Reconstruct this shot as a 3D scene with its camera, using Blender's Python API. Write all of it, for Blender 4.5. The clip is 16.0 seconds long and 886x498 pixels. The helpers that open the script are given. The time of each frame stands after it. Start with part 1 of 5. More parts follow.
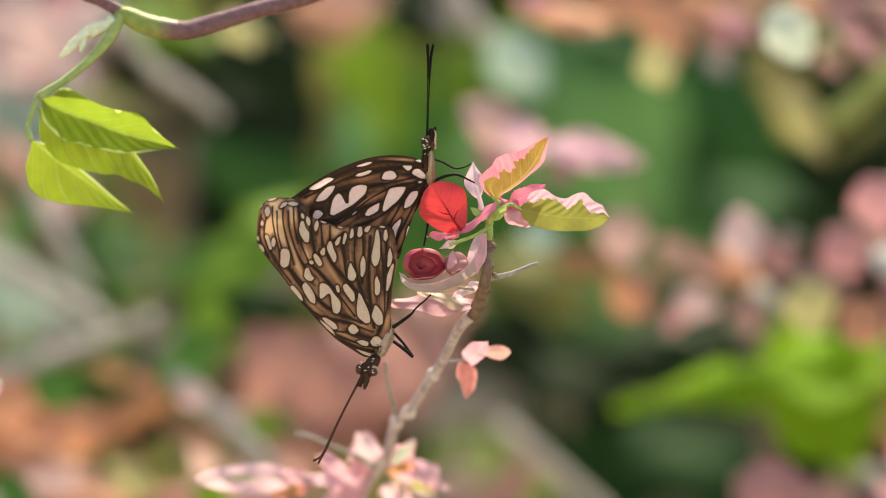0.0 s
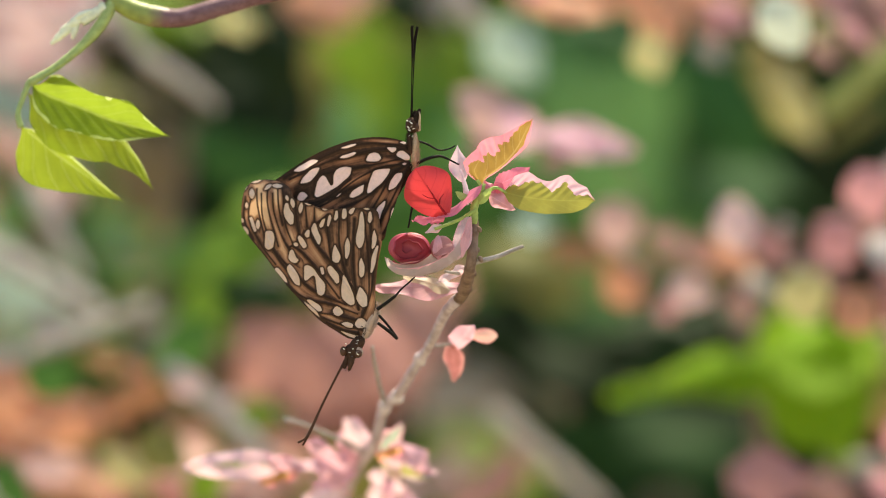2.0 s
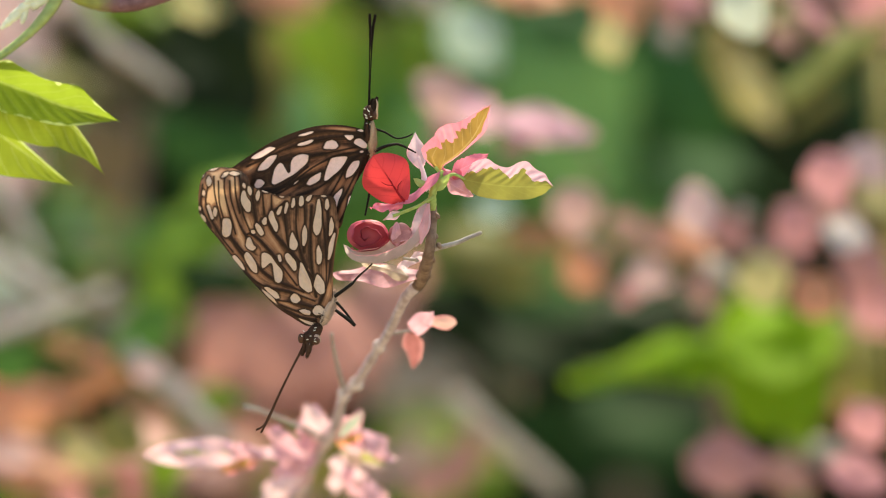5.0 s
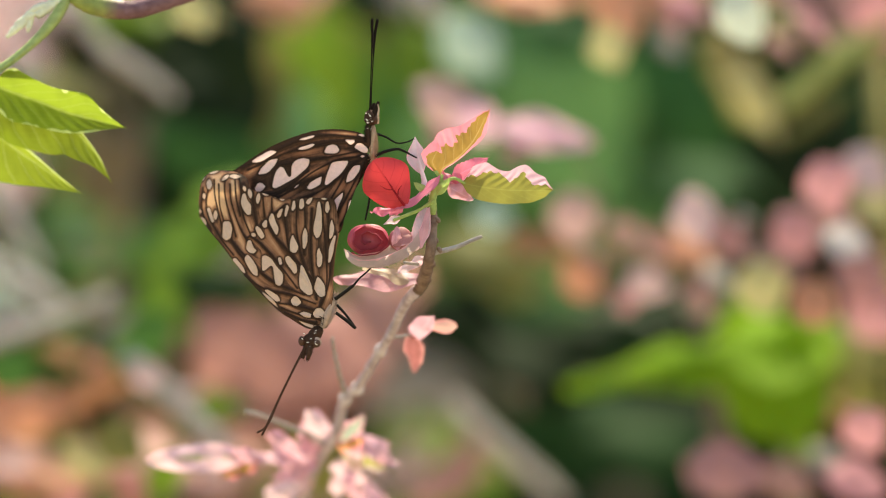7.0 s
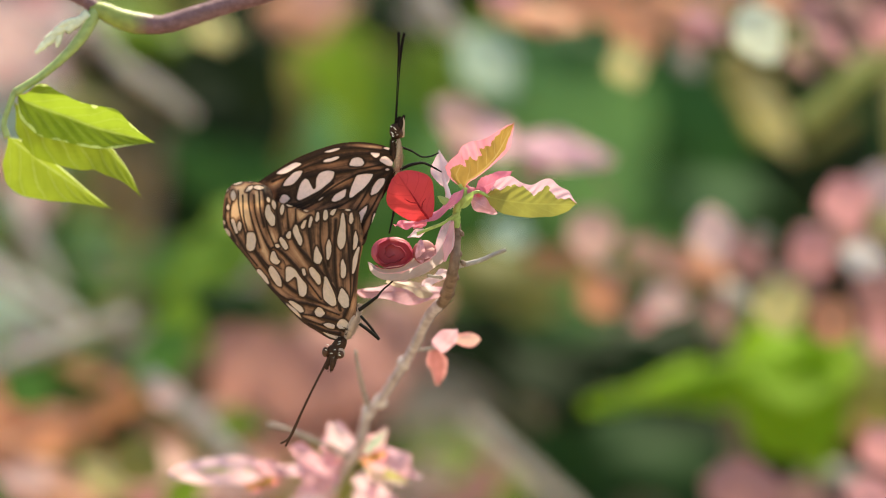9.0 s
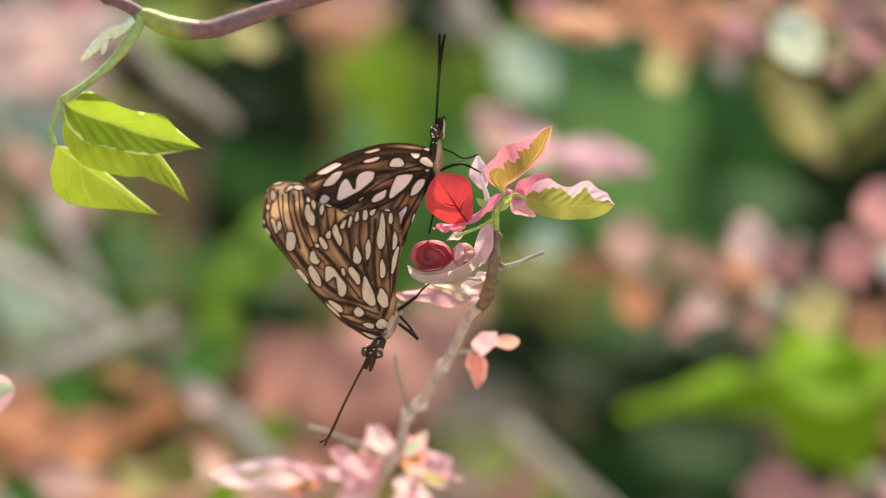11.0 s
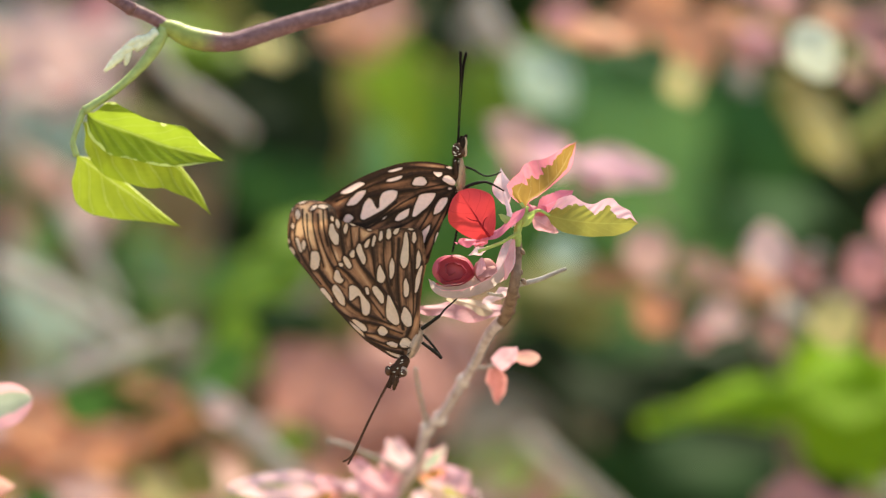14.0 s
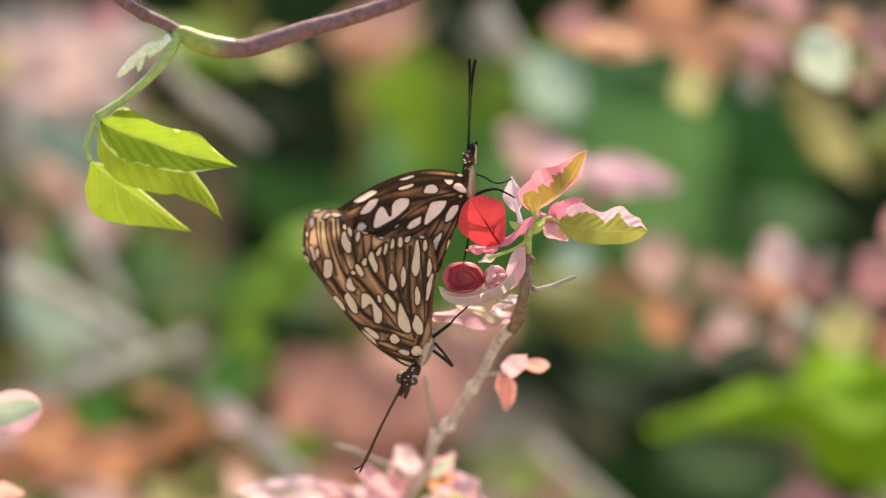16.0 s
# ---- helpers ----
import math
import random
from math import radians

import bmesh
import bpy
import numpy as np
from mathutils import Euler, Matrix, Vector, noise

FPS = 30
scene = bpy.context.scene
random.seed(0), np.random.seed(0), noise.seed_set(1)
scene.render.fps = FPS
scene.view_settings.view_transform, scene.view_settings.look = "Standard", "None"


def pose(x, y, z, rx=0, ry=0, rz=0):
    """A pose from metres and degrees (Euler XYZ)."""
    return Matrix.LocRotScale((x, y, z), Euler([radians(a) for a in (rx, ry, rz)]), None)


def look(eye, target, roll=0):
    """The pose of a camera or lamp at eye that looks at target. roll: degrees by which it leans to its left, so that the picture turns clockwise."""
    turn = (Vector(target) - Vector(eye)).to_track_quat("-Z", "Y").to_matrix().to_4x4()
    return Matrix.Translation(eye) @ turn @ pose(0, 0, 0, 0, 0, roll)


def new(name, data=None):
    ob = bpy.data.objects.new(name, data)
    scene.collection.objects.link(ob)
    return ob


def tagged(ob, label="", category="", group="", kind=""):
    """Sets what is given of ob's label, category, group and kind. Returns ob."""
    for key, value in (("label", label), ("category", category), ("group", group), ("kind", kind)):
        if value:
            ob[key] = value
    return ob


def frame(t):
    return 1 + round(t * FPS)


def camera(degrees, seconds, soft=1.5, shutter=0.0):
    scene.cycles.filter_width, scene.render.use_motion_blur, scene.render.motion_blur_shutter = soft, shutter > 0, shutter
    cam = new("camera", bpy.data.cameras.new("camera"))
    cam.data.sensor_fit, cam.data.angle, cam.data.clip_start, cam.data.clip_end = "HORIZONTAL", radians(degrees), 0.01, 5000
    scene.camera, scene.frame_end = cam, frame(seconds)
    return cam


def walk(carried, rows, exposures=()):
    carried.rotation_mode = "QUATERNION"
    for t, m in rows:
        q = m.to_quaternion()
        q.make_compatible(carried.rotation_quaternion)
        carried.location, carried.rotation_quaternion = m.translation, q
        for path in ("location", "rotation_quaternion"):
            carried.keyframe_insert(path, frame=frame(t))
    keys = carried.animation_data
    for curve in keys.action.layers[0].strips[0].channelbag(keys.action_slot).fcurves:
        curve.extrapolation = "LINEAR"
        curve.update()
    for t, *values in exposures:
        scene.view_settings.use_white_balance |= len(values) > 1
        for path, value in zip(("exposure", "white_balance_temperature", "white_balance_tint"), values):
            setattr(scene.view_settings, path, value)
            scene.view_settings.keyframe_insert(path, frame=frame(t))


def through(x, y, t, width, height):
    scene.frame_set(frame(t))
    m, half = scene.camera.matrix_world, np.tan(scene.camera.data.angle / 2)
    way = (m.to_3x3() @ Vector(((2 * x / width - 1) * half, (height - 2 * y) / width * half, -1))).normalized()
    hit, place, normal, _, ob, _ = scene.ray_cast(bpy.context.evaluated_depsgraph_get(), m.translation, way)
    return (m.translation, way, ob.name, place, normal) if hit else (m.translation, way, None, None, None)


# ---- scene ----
# ---- camera and its walk ----
DIST = 1.30                      # from the lens to the butterflies
EYE_Z = 0.90
FOCAL = 784.0 / math.tan(math.radians(4.0))
U = DIST / FOCAL                 # one unit of the plan: about 0.116 mm at the butterflies

cam = camera(8.0, 16.0, 1.1)
cam.data.dof.use_dof = True
cam.data.dof.focus_distance = DIST + 0.001
cam.data.dof.aperture_fstop = 7.0
cam.data.dof.aperture_blades = 0

def drift(t):
    """The hand draws the camera back a little in the course of the shot: metres."""
    return float(np.interp(t, (0, 2, 4.5, 8.5, 11, 16), (0, 0.001, 0.002, 0.004, 0.008, 0.009)))


walk(cam, [(t, pose(0, -drift(t), EYE_Z, 90 + pitch, 0, yaw)) for t, yaw, pitch in (
    (0, 0.000, 0.000),
    (0.5, -0.011, -0.050),
    (1, 0.003, -0.055),
    (1.5, -0.005, -0.072),
    (2, -0.055, -0.100),
    (2.5, -0.123, -0.130),
    (3, -0.226, -0.149),
    (3.5, -0.314, -0.185),
    (4, -0.350, -0.211),
    (4.5, -0.411, -0.236),
    (7, -0.429, -0.172),
    (7.5, -0.345, -0.132),
    (8, -0.318, -0.088),
    (8.5, -0.300, -0.043),
    (11, 0.083, 0.046),
    (11.5, 0.198, 0.064),
    (12, 0.253, 0.080),
    (12.5, 0.264, 0.098),
    (13, 0.225, 0.118),
    (13.5, 0.226, 0.129),
    (14, 0.244, 0.141),
    (14.5, 0.264, 0.152),
    (15, 0.282, 0.176),
    (15.5, 0.332, 0.194),
    (16, 0.332, 0.206),
)], exposures=((0.0, 1.23, 7900, -4), (8.5, 1.23, 7900, -4), (11.5, 1.29, 7800, -3), (16.0, 1.30, 7800, -3)))

# ---- world, sun, exposure ----
SUN_EL, SUN_AZ = 64.0, 22.0      # azimuth clockwise from +y; the sun stands high behind the twig
world = bpy.data.worlds.new("sky")
scene.world = world
world.use_nodes = True
wt = world.node_tree
sky = wt.nodes.new("ShaderNodeTexSky")
sky.sky_type = 'NISHITA'
sky.sun_disc = False
sky.sun_elevation = radians(SUN_EL)
sky.sun_rotation = radians(SUN_AZ)
wt.links.new(sky.outputs[0], wt.nodes["Background"].inputs[0])
wt.nodes["Background"].inputs[1].default_value = 0.15
sun_data = bpy.data.lights.new("sun", 'SUN')
sun_data.energy = 4.4
sun_data.angle = radians(2.0)
sun_data.color = (1.0, 0.94, 0.83)
sun = new("sun", sun_data)
_e, _a = radians(SUN_EL), radians(SUN_AZ)
sun.matrix_world = look((0, 0, 6), (-math.sin(_a) * math.cos(_e), -math.cos(_a) * math.cos(_e), 6 - math.sin(_e)))


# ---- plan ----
def plan(u, v, back=0.0):
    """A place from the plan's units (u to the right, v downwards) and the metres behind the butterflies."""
    k = (DIST + back) / FOCAL
    return Vector(((u - 784.0) * k, DIST + back, EYE_Z - (v - 441.0) * k))


def smooth_path(pts, n):
    """n + 1 points on a smooth curve through pts, evenly spread."""
    p = np.array(pts, float)
    q = np.vstack([2 * p[0] - p[1], p, 2 * p[-1] - p[-2]])
    out = []
    for i in range(1, len(q) - 2):
        for s in np.linspace(0, 1, 24, endpoint=False):
            a, b, c, d = q[i - 1], q[i], q[i + 1], q[i + 2]
            out.append(0.5 * (2 * b + (c - a) * s + (2 * a - 5 * b + 4 * c - d) * s * s + (3 * b - a - 3 * c + d) * s ** 3))
    out.append(p[-1])
    out = np.array(out)
    ln = np.concatenate([[0], np.cumsum(np.linalg.norm(np.diff(out, axis=0), axis=1))])
    at = np.linspace(0, ln[-1], n + 1)
    return np.stack([np.interp(at, ln, out[:, k]) for k in range(out.shape[1])], 1)


# ---- materials ----
class Tree:
    """A short way to write node materials."""

    def __init__(self, name):
        self.m = bpy.data.materials.new(name)
        self.m.use_nodes = True
        self.t = self.m.node_tree
        self.t.nodes.clear()
        self.out = self.t.nodes.new("ShaderNodeOutputMaterial")

    def set(self, sock, v):
        if isinstance(v, bpy.types.NodeSocket):
            self.t.links.new(v, sock)
        elif v is not None:
            if isinstance(v, tuple) and len(v) == 3 and sock.type == 'RGBA':
                v = (*v, 1.0)
            sock.default_value = v

    def node(self, kind, out=0, **ins):
        n = self.t.nodes.new(kind)
        for k, v in ins.items():
            if k in ("operation", "blend_type", "data_type", "attribute_name", "noise_dimensions", "feature", "interpolation_type"):
                if k == "operation":
                    n.operation = v
                elif k == "blend_type":
                    n.blend_type = v
                elif k == "data_type":
                    n.data_type = v
                elif k == "attribute_name":
                    n.attribute_name = v
                elif k == "feature":
                    n.feature = v
                else:
                    n.interpolation_type = v
            else:
                self.set(n.inputs[int(k[1:])] if k[0] == "i" and k[1:].isdigit() else n.inputs[k], v)
        return n.outputs[out]

    def math(self, op, a, b=0.0):
        return self.node("ShaderNodeMath", operation=op, i0=a, i1=b)

    def mix(self, f, a, b, blend='MIX'):
        n = self.t.nodes.new("ShaderNodeMix")
        n.data_type, n.blend_type = 'RGBA', blend
        self.set(n.inputs[0], f), self.set(n.inputs[6], a), self.set(n.inputs[7], b)
        return n.outputs[2]

    def ramp(self, v, lo, hi, a=0.0, b=1.0):
        n = self.t.nodes.new("ShaderNodeMapRange")
        n.interpolation_type = 'SMOOTHSTEP'
        for i, x in enumerate((v, lo, hi, a, b)):
            self.set(n.inputs[i], x)
        return n.outputs[0]

    def noise(self, scale, detail=3.0, rough=0.55, vec=None):
        n = self.t.nodes.new("ShaderNodeTexNoise")
        n.inputs["Scale"].default_value, n.inputs["Detail"].default_value, n.inputs["Roughness"].default_value = scale, detail, rough
        self.set(n.inputs["Vector"], vec if vec is not None else self.place())
        return n.outputs["Fac"]

    def place(self):
        if self.m.name.startswith(("far_", "dry_", "hedge_")):
            return self.node("ShaderNodeNewGeometry", 0)
        return self.node("ShaderNodeAttribute", 1, attribute_name="rest")

    def attr(self, name):
        return self.node("ShaderNodeAttribute", 2, attribute_name=name)

    def chance(self):
        return self.node("ShaderNodeObjectInfo", 5)

    def bump(self, h, strength=0.3, dist=0.001):
        return self.node("ShaderNodeBump", Strength=strength, Distance=dist, Height=h)

    def surface(self, colour, rough=0.5, normal=None, spec=0.3, through=0.0, glow_colour=None):
        """A principled surface; through: the share of light that a thin sheet lets through."""
        n = self.t.nodes.new("ShaderNodeBsdfPrincipled")
        self.set(n.inputs["Base Color"], colour)
        self.set(n.inputs["Roughness"], rough)
        self.set(n.inputs["Specular IOR Level"], spec)
        if normal is not None:
            self.set(n.inputs["Normal"], normal)
        last = n.outputs[0]
        if through:
            tr = self.t.nodes.new("ShaderNodeBsdfTranslucent")
            self.set(tr.inputs[0], glow_colour if glow_colour is not None else colour)
            mx = self.t.nodes.new("ShaderNodeMixShader")
            mx.inputs[0].default_value = through
            self.t.links.new(last, mx.inputs[1]), self.t.links.new(tr.outputs[0], mx.inputs[2])
            last = mx.outputs[0]
        self.t.links.new(last, self.out.inputs[0])
        return self.m


def leaf_material(name, colour, margin=None, inner=0.55, outer=0.8, through=0.4, rough=0.5, veins=0.25, vein_colour=None, scale=900.0, vary=0.12, ribs=44.0, relief=0.12, skew=0.0, jag=0.06, spread=0.0, bays=27.0, nicks=0.7, quilt=0.0):
    """Leaf blade with midrib and side veins; margin: the paler or pinker rim of a variegated leaf."""
    k = Tree(name)
    edge, along = k.attr("edge"), k.attr("along")
    blotch = k.noise(scale * 0.25, 4.0)
    grain = k.noise(scale, 3.0)
    base = k.mix(k.ramp(blotch, 0.35, 0.7), colour, tuple(c * (1 - 2.2 * vary) for c in colour))
    if margin:
        wob = k.math('ADD', edge, k.math('MULTIPLY', k.math('SUBTRACT', blotch, 0.5), 0.9))
        tooth = k.math('ADD', k.math('SINE', k.math('ADD', k.math('MULTIPLY', along, bays), k.math('MULTIPLY', blotch, 9.0))), k.math('MULTIPLY', k.math('SINE', k.math('ADD', k.math('MULTIPLY', along, 71.0), k.math('MULTIPLY', grain, 4.0))), nicks))
        tooth = k.math('ADD', k.math('MULTIPLY', tooth, jag), k.math('MULTIPLY', k.math('SUBTRACT', along, 0.5), spread))
        wob = k.math('ADD', k.math('ADD', wob, tooth), k.math('MULTIPLY', k.attr("side"), skew))
        base = k.mix(k.ramp(wob, inner, outer), base, k.mix(k.ramp(grain, 0.3, 0.75), margin, tuple(min(1, c * 1.12) for c in margin)))
    base = k.mix(k.math('MULTIPLY', k.chance(), 0.05 if margin else 0.22), base, tuple(c * 0.72 for c in colour) if not margin else tuple(c * 0.8 for c in margin))
    bent = k.math('ADD', k.math('MULTIPLY', edge, 0.3), k.math('MULTIPLY', blotch, 0.12))
    side = k.math('SINE', k.math('MULTIPLY', k.math('SUBTRACT', along, bent), ribs))
    line = k.ramp(edge, 0.06, 0.015)
    if quilt:
        base = k.mix(k.math('MULTIPLY', k.ramp(k.math('ADD', side, k.math('MULTIPLY', k.math('SUBTRACT', grain, 0.5), 1.6)), -0.2, 0.9), quilt), base, tuple(c * 0.5 for c in colour))
    line = k.math('MAXIMUM', k.math('MULTIPLY', k.ramp(side, 0.93, 1.0), 0.6), line)
    if veins:
        vc = vein_colour or tuple(min(1, c * 1.35 + 0.05) for c in colour)
        base = k.mix(k.math('MULTIPLY', line, veins), base, vc)
    h = k.math('ADD', k.math('MULTIPLY', side, 0.5 * relief), k.math('MULTIPLY', grain, 0.4))
    far = name.startswith("far_")
    return k.surface(base, rough, k.bump(h, 0.1 if far else 0.3, 0.0005), 0.12 if far else 0.35 if rough < 0.65 else 0.08, through)


def bark_material(name, a, b, scale=700.0, rough=0.85):
    k = Tree(name)
    n1, n2 = k.noise(scale, 5.0, 0.65), k.noise(scale * 0.15, 3.0)
    col = k.mix(k.ramp(n1, 0.3, 0.7), a, b)
    col = k.mix(k.ramp(n2, 0.45, 0.65, 0.0, 0.5), col, tuple(c * 0.55 for c in a))
    return k.surface(col, rough, k.bump(n1, 0.7 if scale > 200 else 0.1, 0.0006), 0.2)


def node_material(name, green, purple):
    """A swollen stem node: green, flushed with the stem's purple towards both ends."""
    k = Tree(name)
    n1 = k.noise(400.0, 4.0)
    at = k.math('ADD', k.attr("along"), k.math('MULTIPLY', k.math('SUBTRACT', n1, 0.5), 0.35))
    col = k.mix(k.ramp(n1, 0.3, 0.7), green, tuple(c * 0.75 for c in green))
    col = k.mix(k.ramp(at, 0.5, 1.0), col, purple)
    return k.surface(col, 0.5, k.bump(n1, 0.3, 0.0004), 0.3)


def plain_material(name, colour, rough=0.5, scale=1500.0, vary=0.3, spec=0.4, through=0.0):
    k = Tree(name)
    n1 = k.noise(scale, 4.0)
    col = k.mix(k.ramp(n1, 0.3, 0.7), colour, tuple(c * (1 - vary) for c in colour))
    return k.surface(col, rough, k.bump(n1, 0.3, 0.0003), spec, through)


def wing_material(name, dark, brown, gold, white):
    """Scaled butterfly wing: dark ground, brown fields between dark veins, pale cells with a dark outline."""
    k = Tree(name)
    cell, vein, field = k.attr("cell"), k.attr("vein"), k.attr("field")
    fine = k.noise(5200.0, 2.0)
    mid = k.noise(1100.0, 3.0)
    fld = k.math('ADD', field, k.math('MULTIPLY', k.math('SUBTRACT', mid, 0.5), 0.22))
    col = k.mix(k.ramp(fld, 0.05, 0.45), dark, brown)
    col = k.mix(k.ramp(fld, 0.4, 0.95), col, gold)
    col = k.mix(k.ramp(vein, 2.3, 0.7, 0.0, 0.9), col, tuple(c * 0.5 for c in dark))
    pale = k.mix(k.ramp(mid, 0.3, 0.75), white, tuple(c * 0.88 for c in white))
    pale = k.mix(k.ramp(cell, 2.4, 0.4, 0.0, 0.3), pale, gold)
    soft = k.math('ADD', cell, k.math('MULTIPLY', k.math('SUBTRACT', mid, 0.5), 1.0))
    col = k.mix(k.ramp(soft, -0.7, 0.7), col, pale)
    col = k.mix(k.math('MULTIPLY', k.math('SUBTRACT', fine, 0.3), 0.3), col, tuple(c * 0.6 for c in brown))
    h = k.math('ADD', k.math('MULTIPLY', fine, 0.4), k.math('MULTIPLY', k.ramp(vein, 3.0, 0.0), 0.8))
    return k.surface(col, 0.52, k.bump(h, 0.45, 0.0003), 0.15, 0.3)


# The lower stem's sunlit paleness and the upper's leaf shade are put into these.
M_BARK = bark_material("branch_bark", (0.60, 0.48, 0.53), (0.33, 0.24, 0.26), 420.0)
M_BARK_YOUNG_SHADED = bark_material("shaded_young_bark", (0.27, 0.175, 0.14), (0.12, 0.072, 0.055), 420.0)
M_NODE = bark_material("pale_node", (0.70, 0.57, 0.58), (0.50, 0.39, 0.40), 420.0)
M_TWIG = bark_material("twig_bark", (0.40, 0.34, 0.33), (0.26, 0.21, 0.20))
M_STEM_PALE = bark_material("pale_stem", (0.54, 0.47, 0.45), (0.40, 0.34, 0.32), 120.0)
M_STEM_GREY = bark_material("grey_stem", (0.44, 0.38, 0.36), (0.32, 0.27, 0.25), 120.0)
M_STEM_BROWN = bark_material("brown_stem", (0.26, 0.20, 0.16), (0.15, 0.11, 0.09), 120.0)
M_STEM_OLIVE = bark_material("olive_stem", (0.52, 0.42, 0.17), (0.42, 0.35, 0.12), 120.0)
M_STEM_LEEK = bark_material("green_olive_stem", (0.34, 0.36, 0.12), (0.25, 0.27, 0.08), 120.0)
M_VINE = bark_material("vine_stem", (0.22, 0.115, 0.135), (0.13, 0.06, 0.07), 500.0, 0.55)
M_VINE_GREEN = node_material("green_vine_node", (0.27, 0.30, 0.08), (0.17, 0.08, 0.095))
M_PETIOLE = plain_material("green_petiole", (0.33, 0.39, 0.14), 0.5, 700.0, 0.25)
M_TENDRIL = plain_material("pale_bud_tendril", (0.88, 0.86, 0.68), 0.6, 900.0, 0.2, through=0.2)
M_VINE_LEAF = leaf_material("vine_leaf", (0.26, 0.34, 0.03), (0.56, 0.62, 0.24), 0.93, 1.02, through=0.5, rough=0.66, veins=0.3, vein_colour=(0.50, 0.54, 0.20), relief=0.4, quilt=0.05, ribs=46.0, scale=500.0, vary=0.10)
M_VINE_FOLDED = leaf_material("folded_vine_leaf", (0.28, 0.34, 0.03), (0.58, 0.62, 0.28), 0.93, 1.1, through=0.5, rough=0.66, veins=0.35, vein_colour=(0.52, 0.55, 0.24), relief=0.35, quilt=0.12, ribs=44.0, scale=500.0, vary=0.10, skew=0.5, jag=0.03)
M_VARIEGATED = leaf_material("variegated_leaf", (0.42, 0.25, 0.06), (0.90, 0.27, 0.35), 0.50, 0.55, through=0.5, veins=0.35, vein_colour=(0.74, 0.50, 0.24), skew=0.2, jag=0.07, rough=0.66, scale=700.0, bays=22.0, spread=-0.1)
M_WAVY_RIM = leaf_material("wavy_rim_leaf", (0.38, 0.35, 0.07), (0.90, 0.52, 0.62), 0.82, 0.88, through=0.5, veins=0.25, skew=-0.5, jag=0.24, rough=0.66, spread=0.3, bays=19.0, nicks=0.25)
M_VARIEGATED_PALE = leaf_material("pale_variegated_leaf", (0.36, 0.34, 0.07), (0.72, 0.52, 0.52), 0.40, 0.55, through=0.4, veins=0.25)
M_PINKHEART = leaf_material("pink_leaf_green_heart", (0.42, 0.40, 0.12), (0.80, 0.50, 0.57), -0.05, 0.2, through=0.4, veins=0.2)
M_GREENLET = leaf_material("young_green_leaflet", (0.44, 0.54, 0.17), through=0.45, veins=0.2)
M_CURL = leaf_material("curled_rim_leaf", (0.36, 0.40, 0.33), (0.82, 0.40, 0.47), 0.42, 0.60, through=0.4, veins=0.2, jag=0.02, scale=350.0)
M_RED = leaf_material("red_leaf", (0.70, 0.05, 0.065), through=0.4, veins=0.4, vein_colour=(0.36, 0.008, 0.016), vary=0.08, ribs=30.0)
M_ROSE = leaf_material("rose_leaf", (0.86, 0.23, 0.36), through=0.4, veins=0.3)
M_PINK = leaf_material("pink_leaf", (0.83, 0.40, 0.48), through=0.4, veins=0.3)
M_BLUSH = leaf_material("blush_leaf", (0.86, 0.64, 0.72), (0.88, 0.48, 0.58), 0.75, 1.0, through=0.4, veins=0.25)
M_SHELL = leaf_material("shell_pink_leaf", (0.70, 0.38, 0.46), (0.76, 0.38, 0.47), 0.7, 1.0, through=0.4, veins=0.3)
M_PALE_SHELL = leaf_material("pale_shell_leaf", (0.70, 0.48, 0.53), (0.76, 0.42, 0.49), 0.7, 1.0, through=0.4, veins=0.3)
M_ROSY_RIM = leaf_material("rosy_rim_leaf", (0.80, 0.40, 0.46), through=0.4, veins=0.2)
M_RED_RIB = plain_material("dark_red_rib", (0.30, 0.012, 0.022), 0.8, 900.0, 0.3, 0.1)
M_PEACH = leaf_material("peach_leaf", (0.80, 0.46, 0.41), (0.74, 0.31, 0.31), 0.6, 0.9, through=0.4, veins=0.3)
M_RUSSET = leaf_material("russet_pink_leaf", (0.38, 0.13, 0.13), (0.52, 0.22, 0.22), 0.6, 0.95, through=0.35, veins=0.4)
M_BEIGE_LEAF = leaf_material("withered_beige_leaf", (0.60, 0.46, 0.37), through=0.4, veins=0.3)
M_BUD = leaf_material("crimson_bud", (0.42, 0.045, 0.09), (0.60, 0.16, 0.23), 0.8, 1.1, through=0.2, veins=0.4, vein_colour=(0.55, 0.12, 0.15), ribs=50.0)
M_BUD_DULL = leaf_material("dull_pink_bud", (0.46, 0.17, 0.17), (0.74, 0.40, 0.42), 0.75, 1.0, through=0.25, veins=0.3, rough=0.6)
M_CUP = leaf_material("cupped_bract", (0.64, 0.50, 0.50), (0.90, 0.50, 0.55), 0.74, 0.88, through=0.6, veins=0.2)
M_GREENTIP = plain_material("young_green_shoot", (0.42, 0.52, 0.15), 0.5, 900.0, 0.3, through=0.2)

M_WING_UP = wing_material("dark_wing", (0.024, 0.012, 0.008), (0.31, 0.132, 0.075), (0.74, 0.41, 0.23), (0.95, 0.69, 0.68))
M_WING_LOW = wing_material("brown_wing", (0.046, 0.022, 0.014), (0.37, 0.172, 0.098), (0.80, 0.475, 0.28), (0.78, 0.56, 0.46))
M_BODY = plain_material("dark_body", (0.03, 0.017, 0.011), 0.85, 2500.0, 0.5, 0.08)
M_FUR = plain_material("tan_fur", (0.58, 0.37, 0.26), 0.8, 3000.0, 0.5)
M_FUR_PALE = plain_material("grey_fur", (0.50, 0.33, 0.26), 0.8, 3000.0, 0.4)
M_EYE = plain_material("brown_eye", (0.085, 0.034, 0.02), 0.38, 2000.0, 0.3, 0.25)
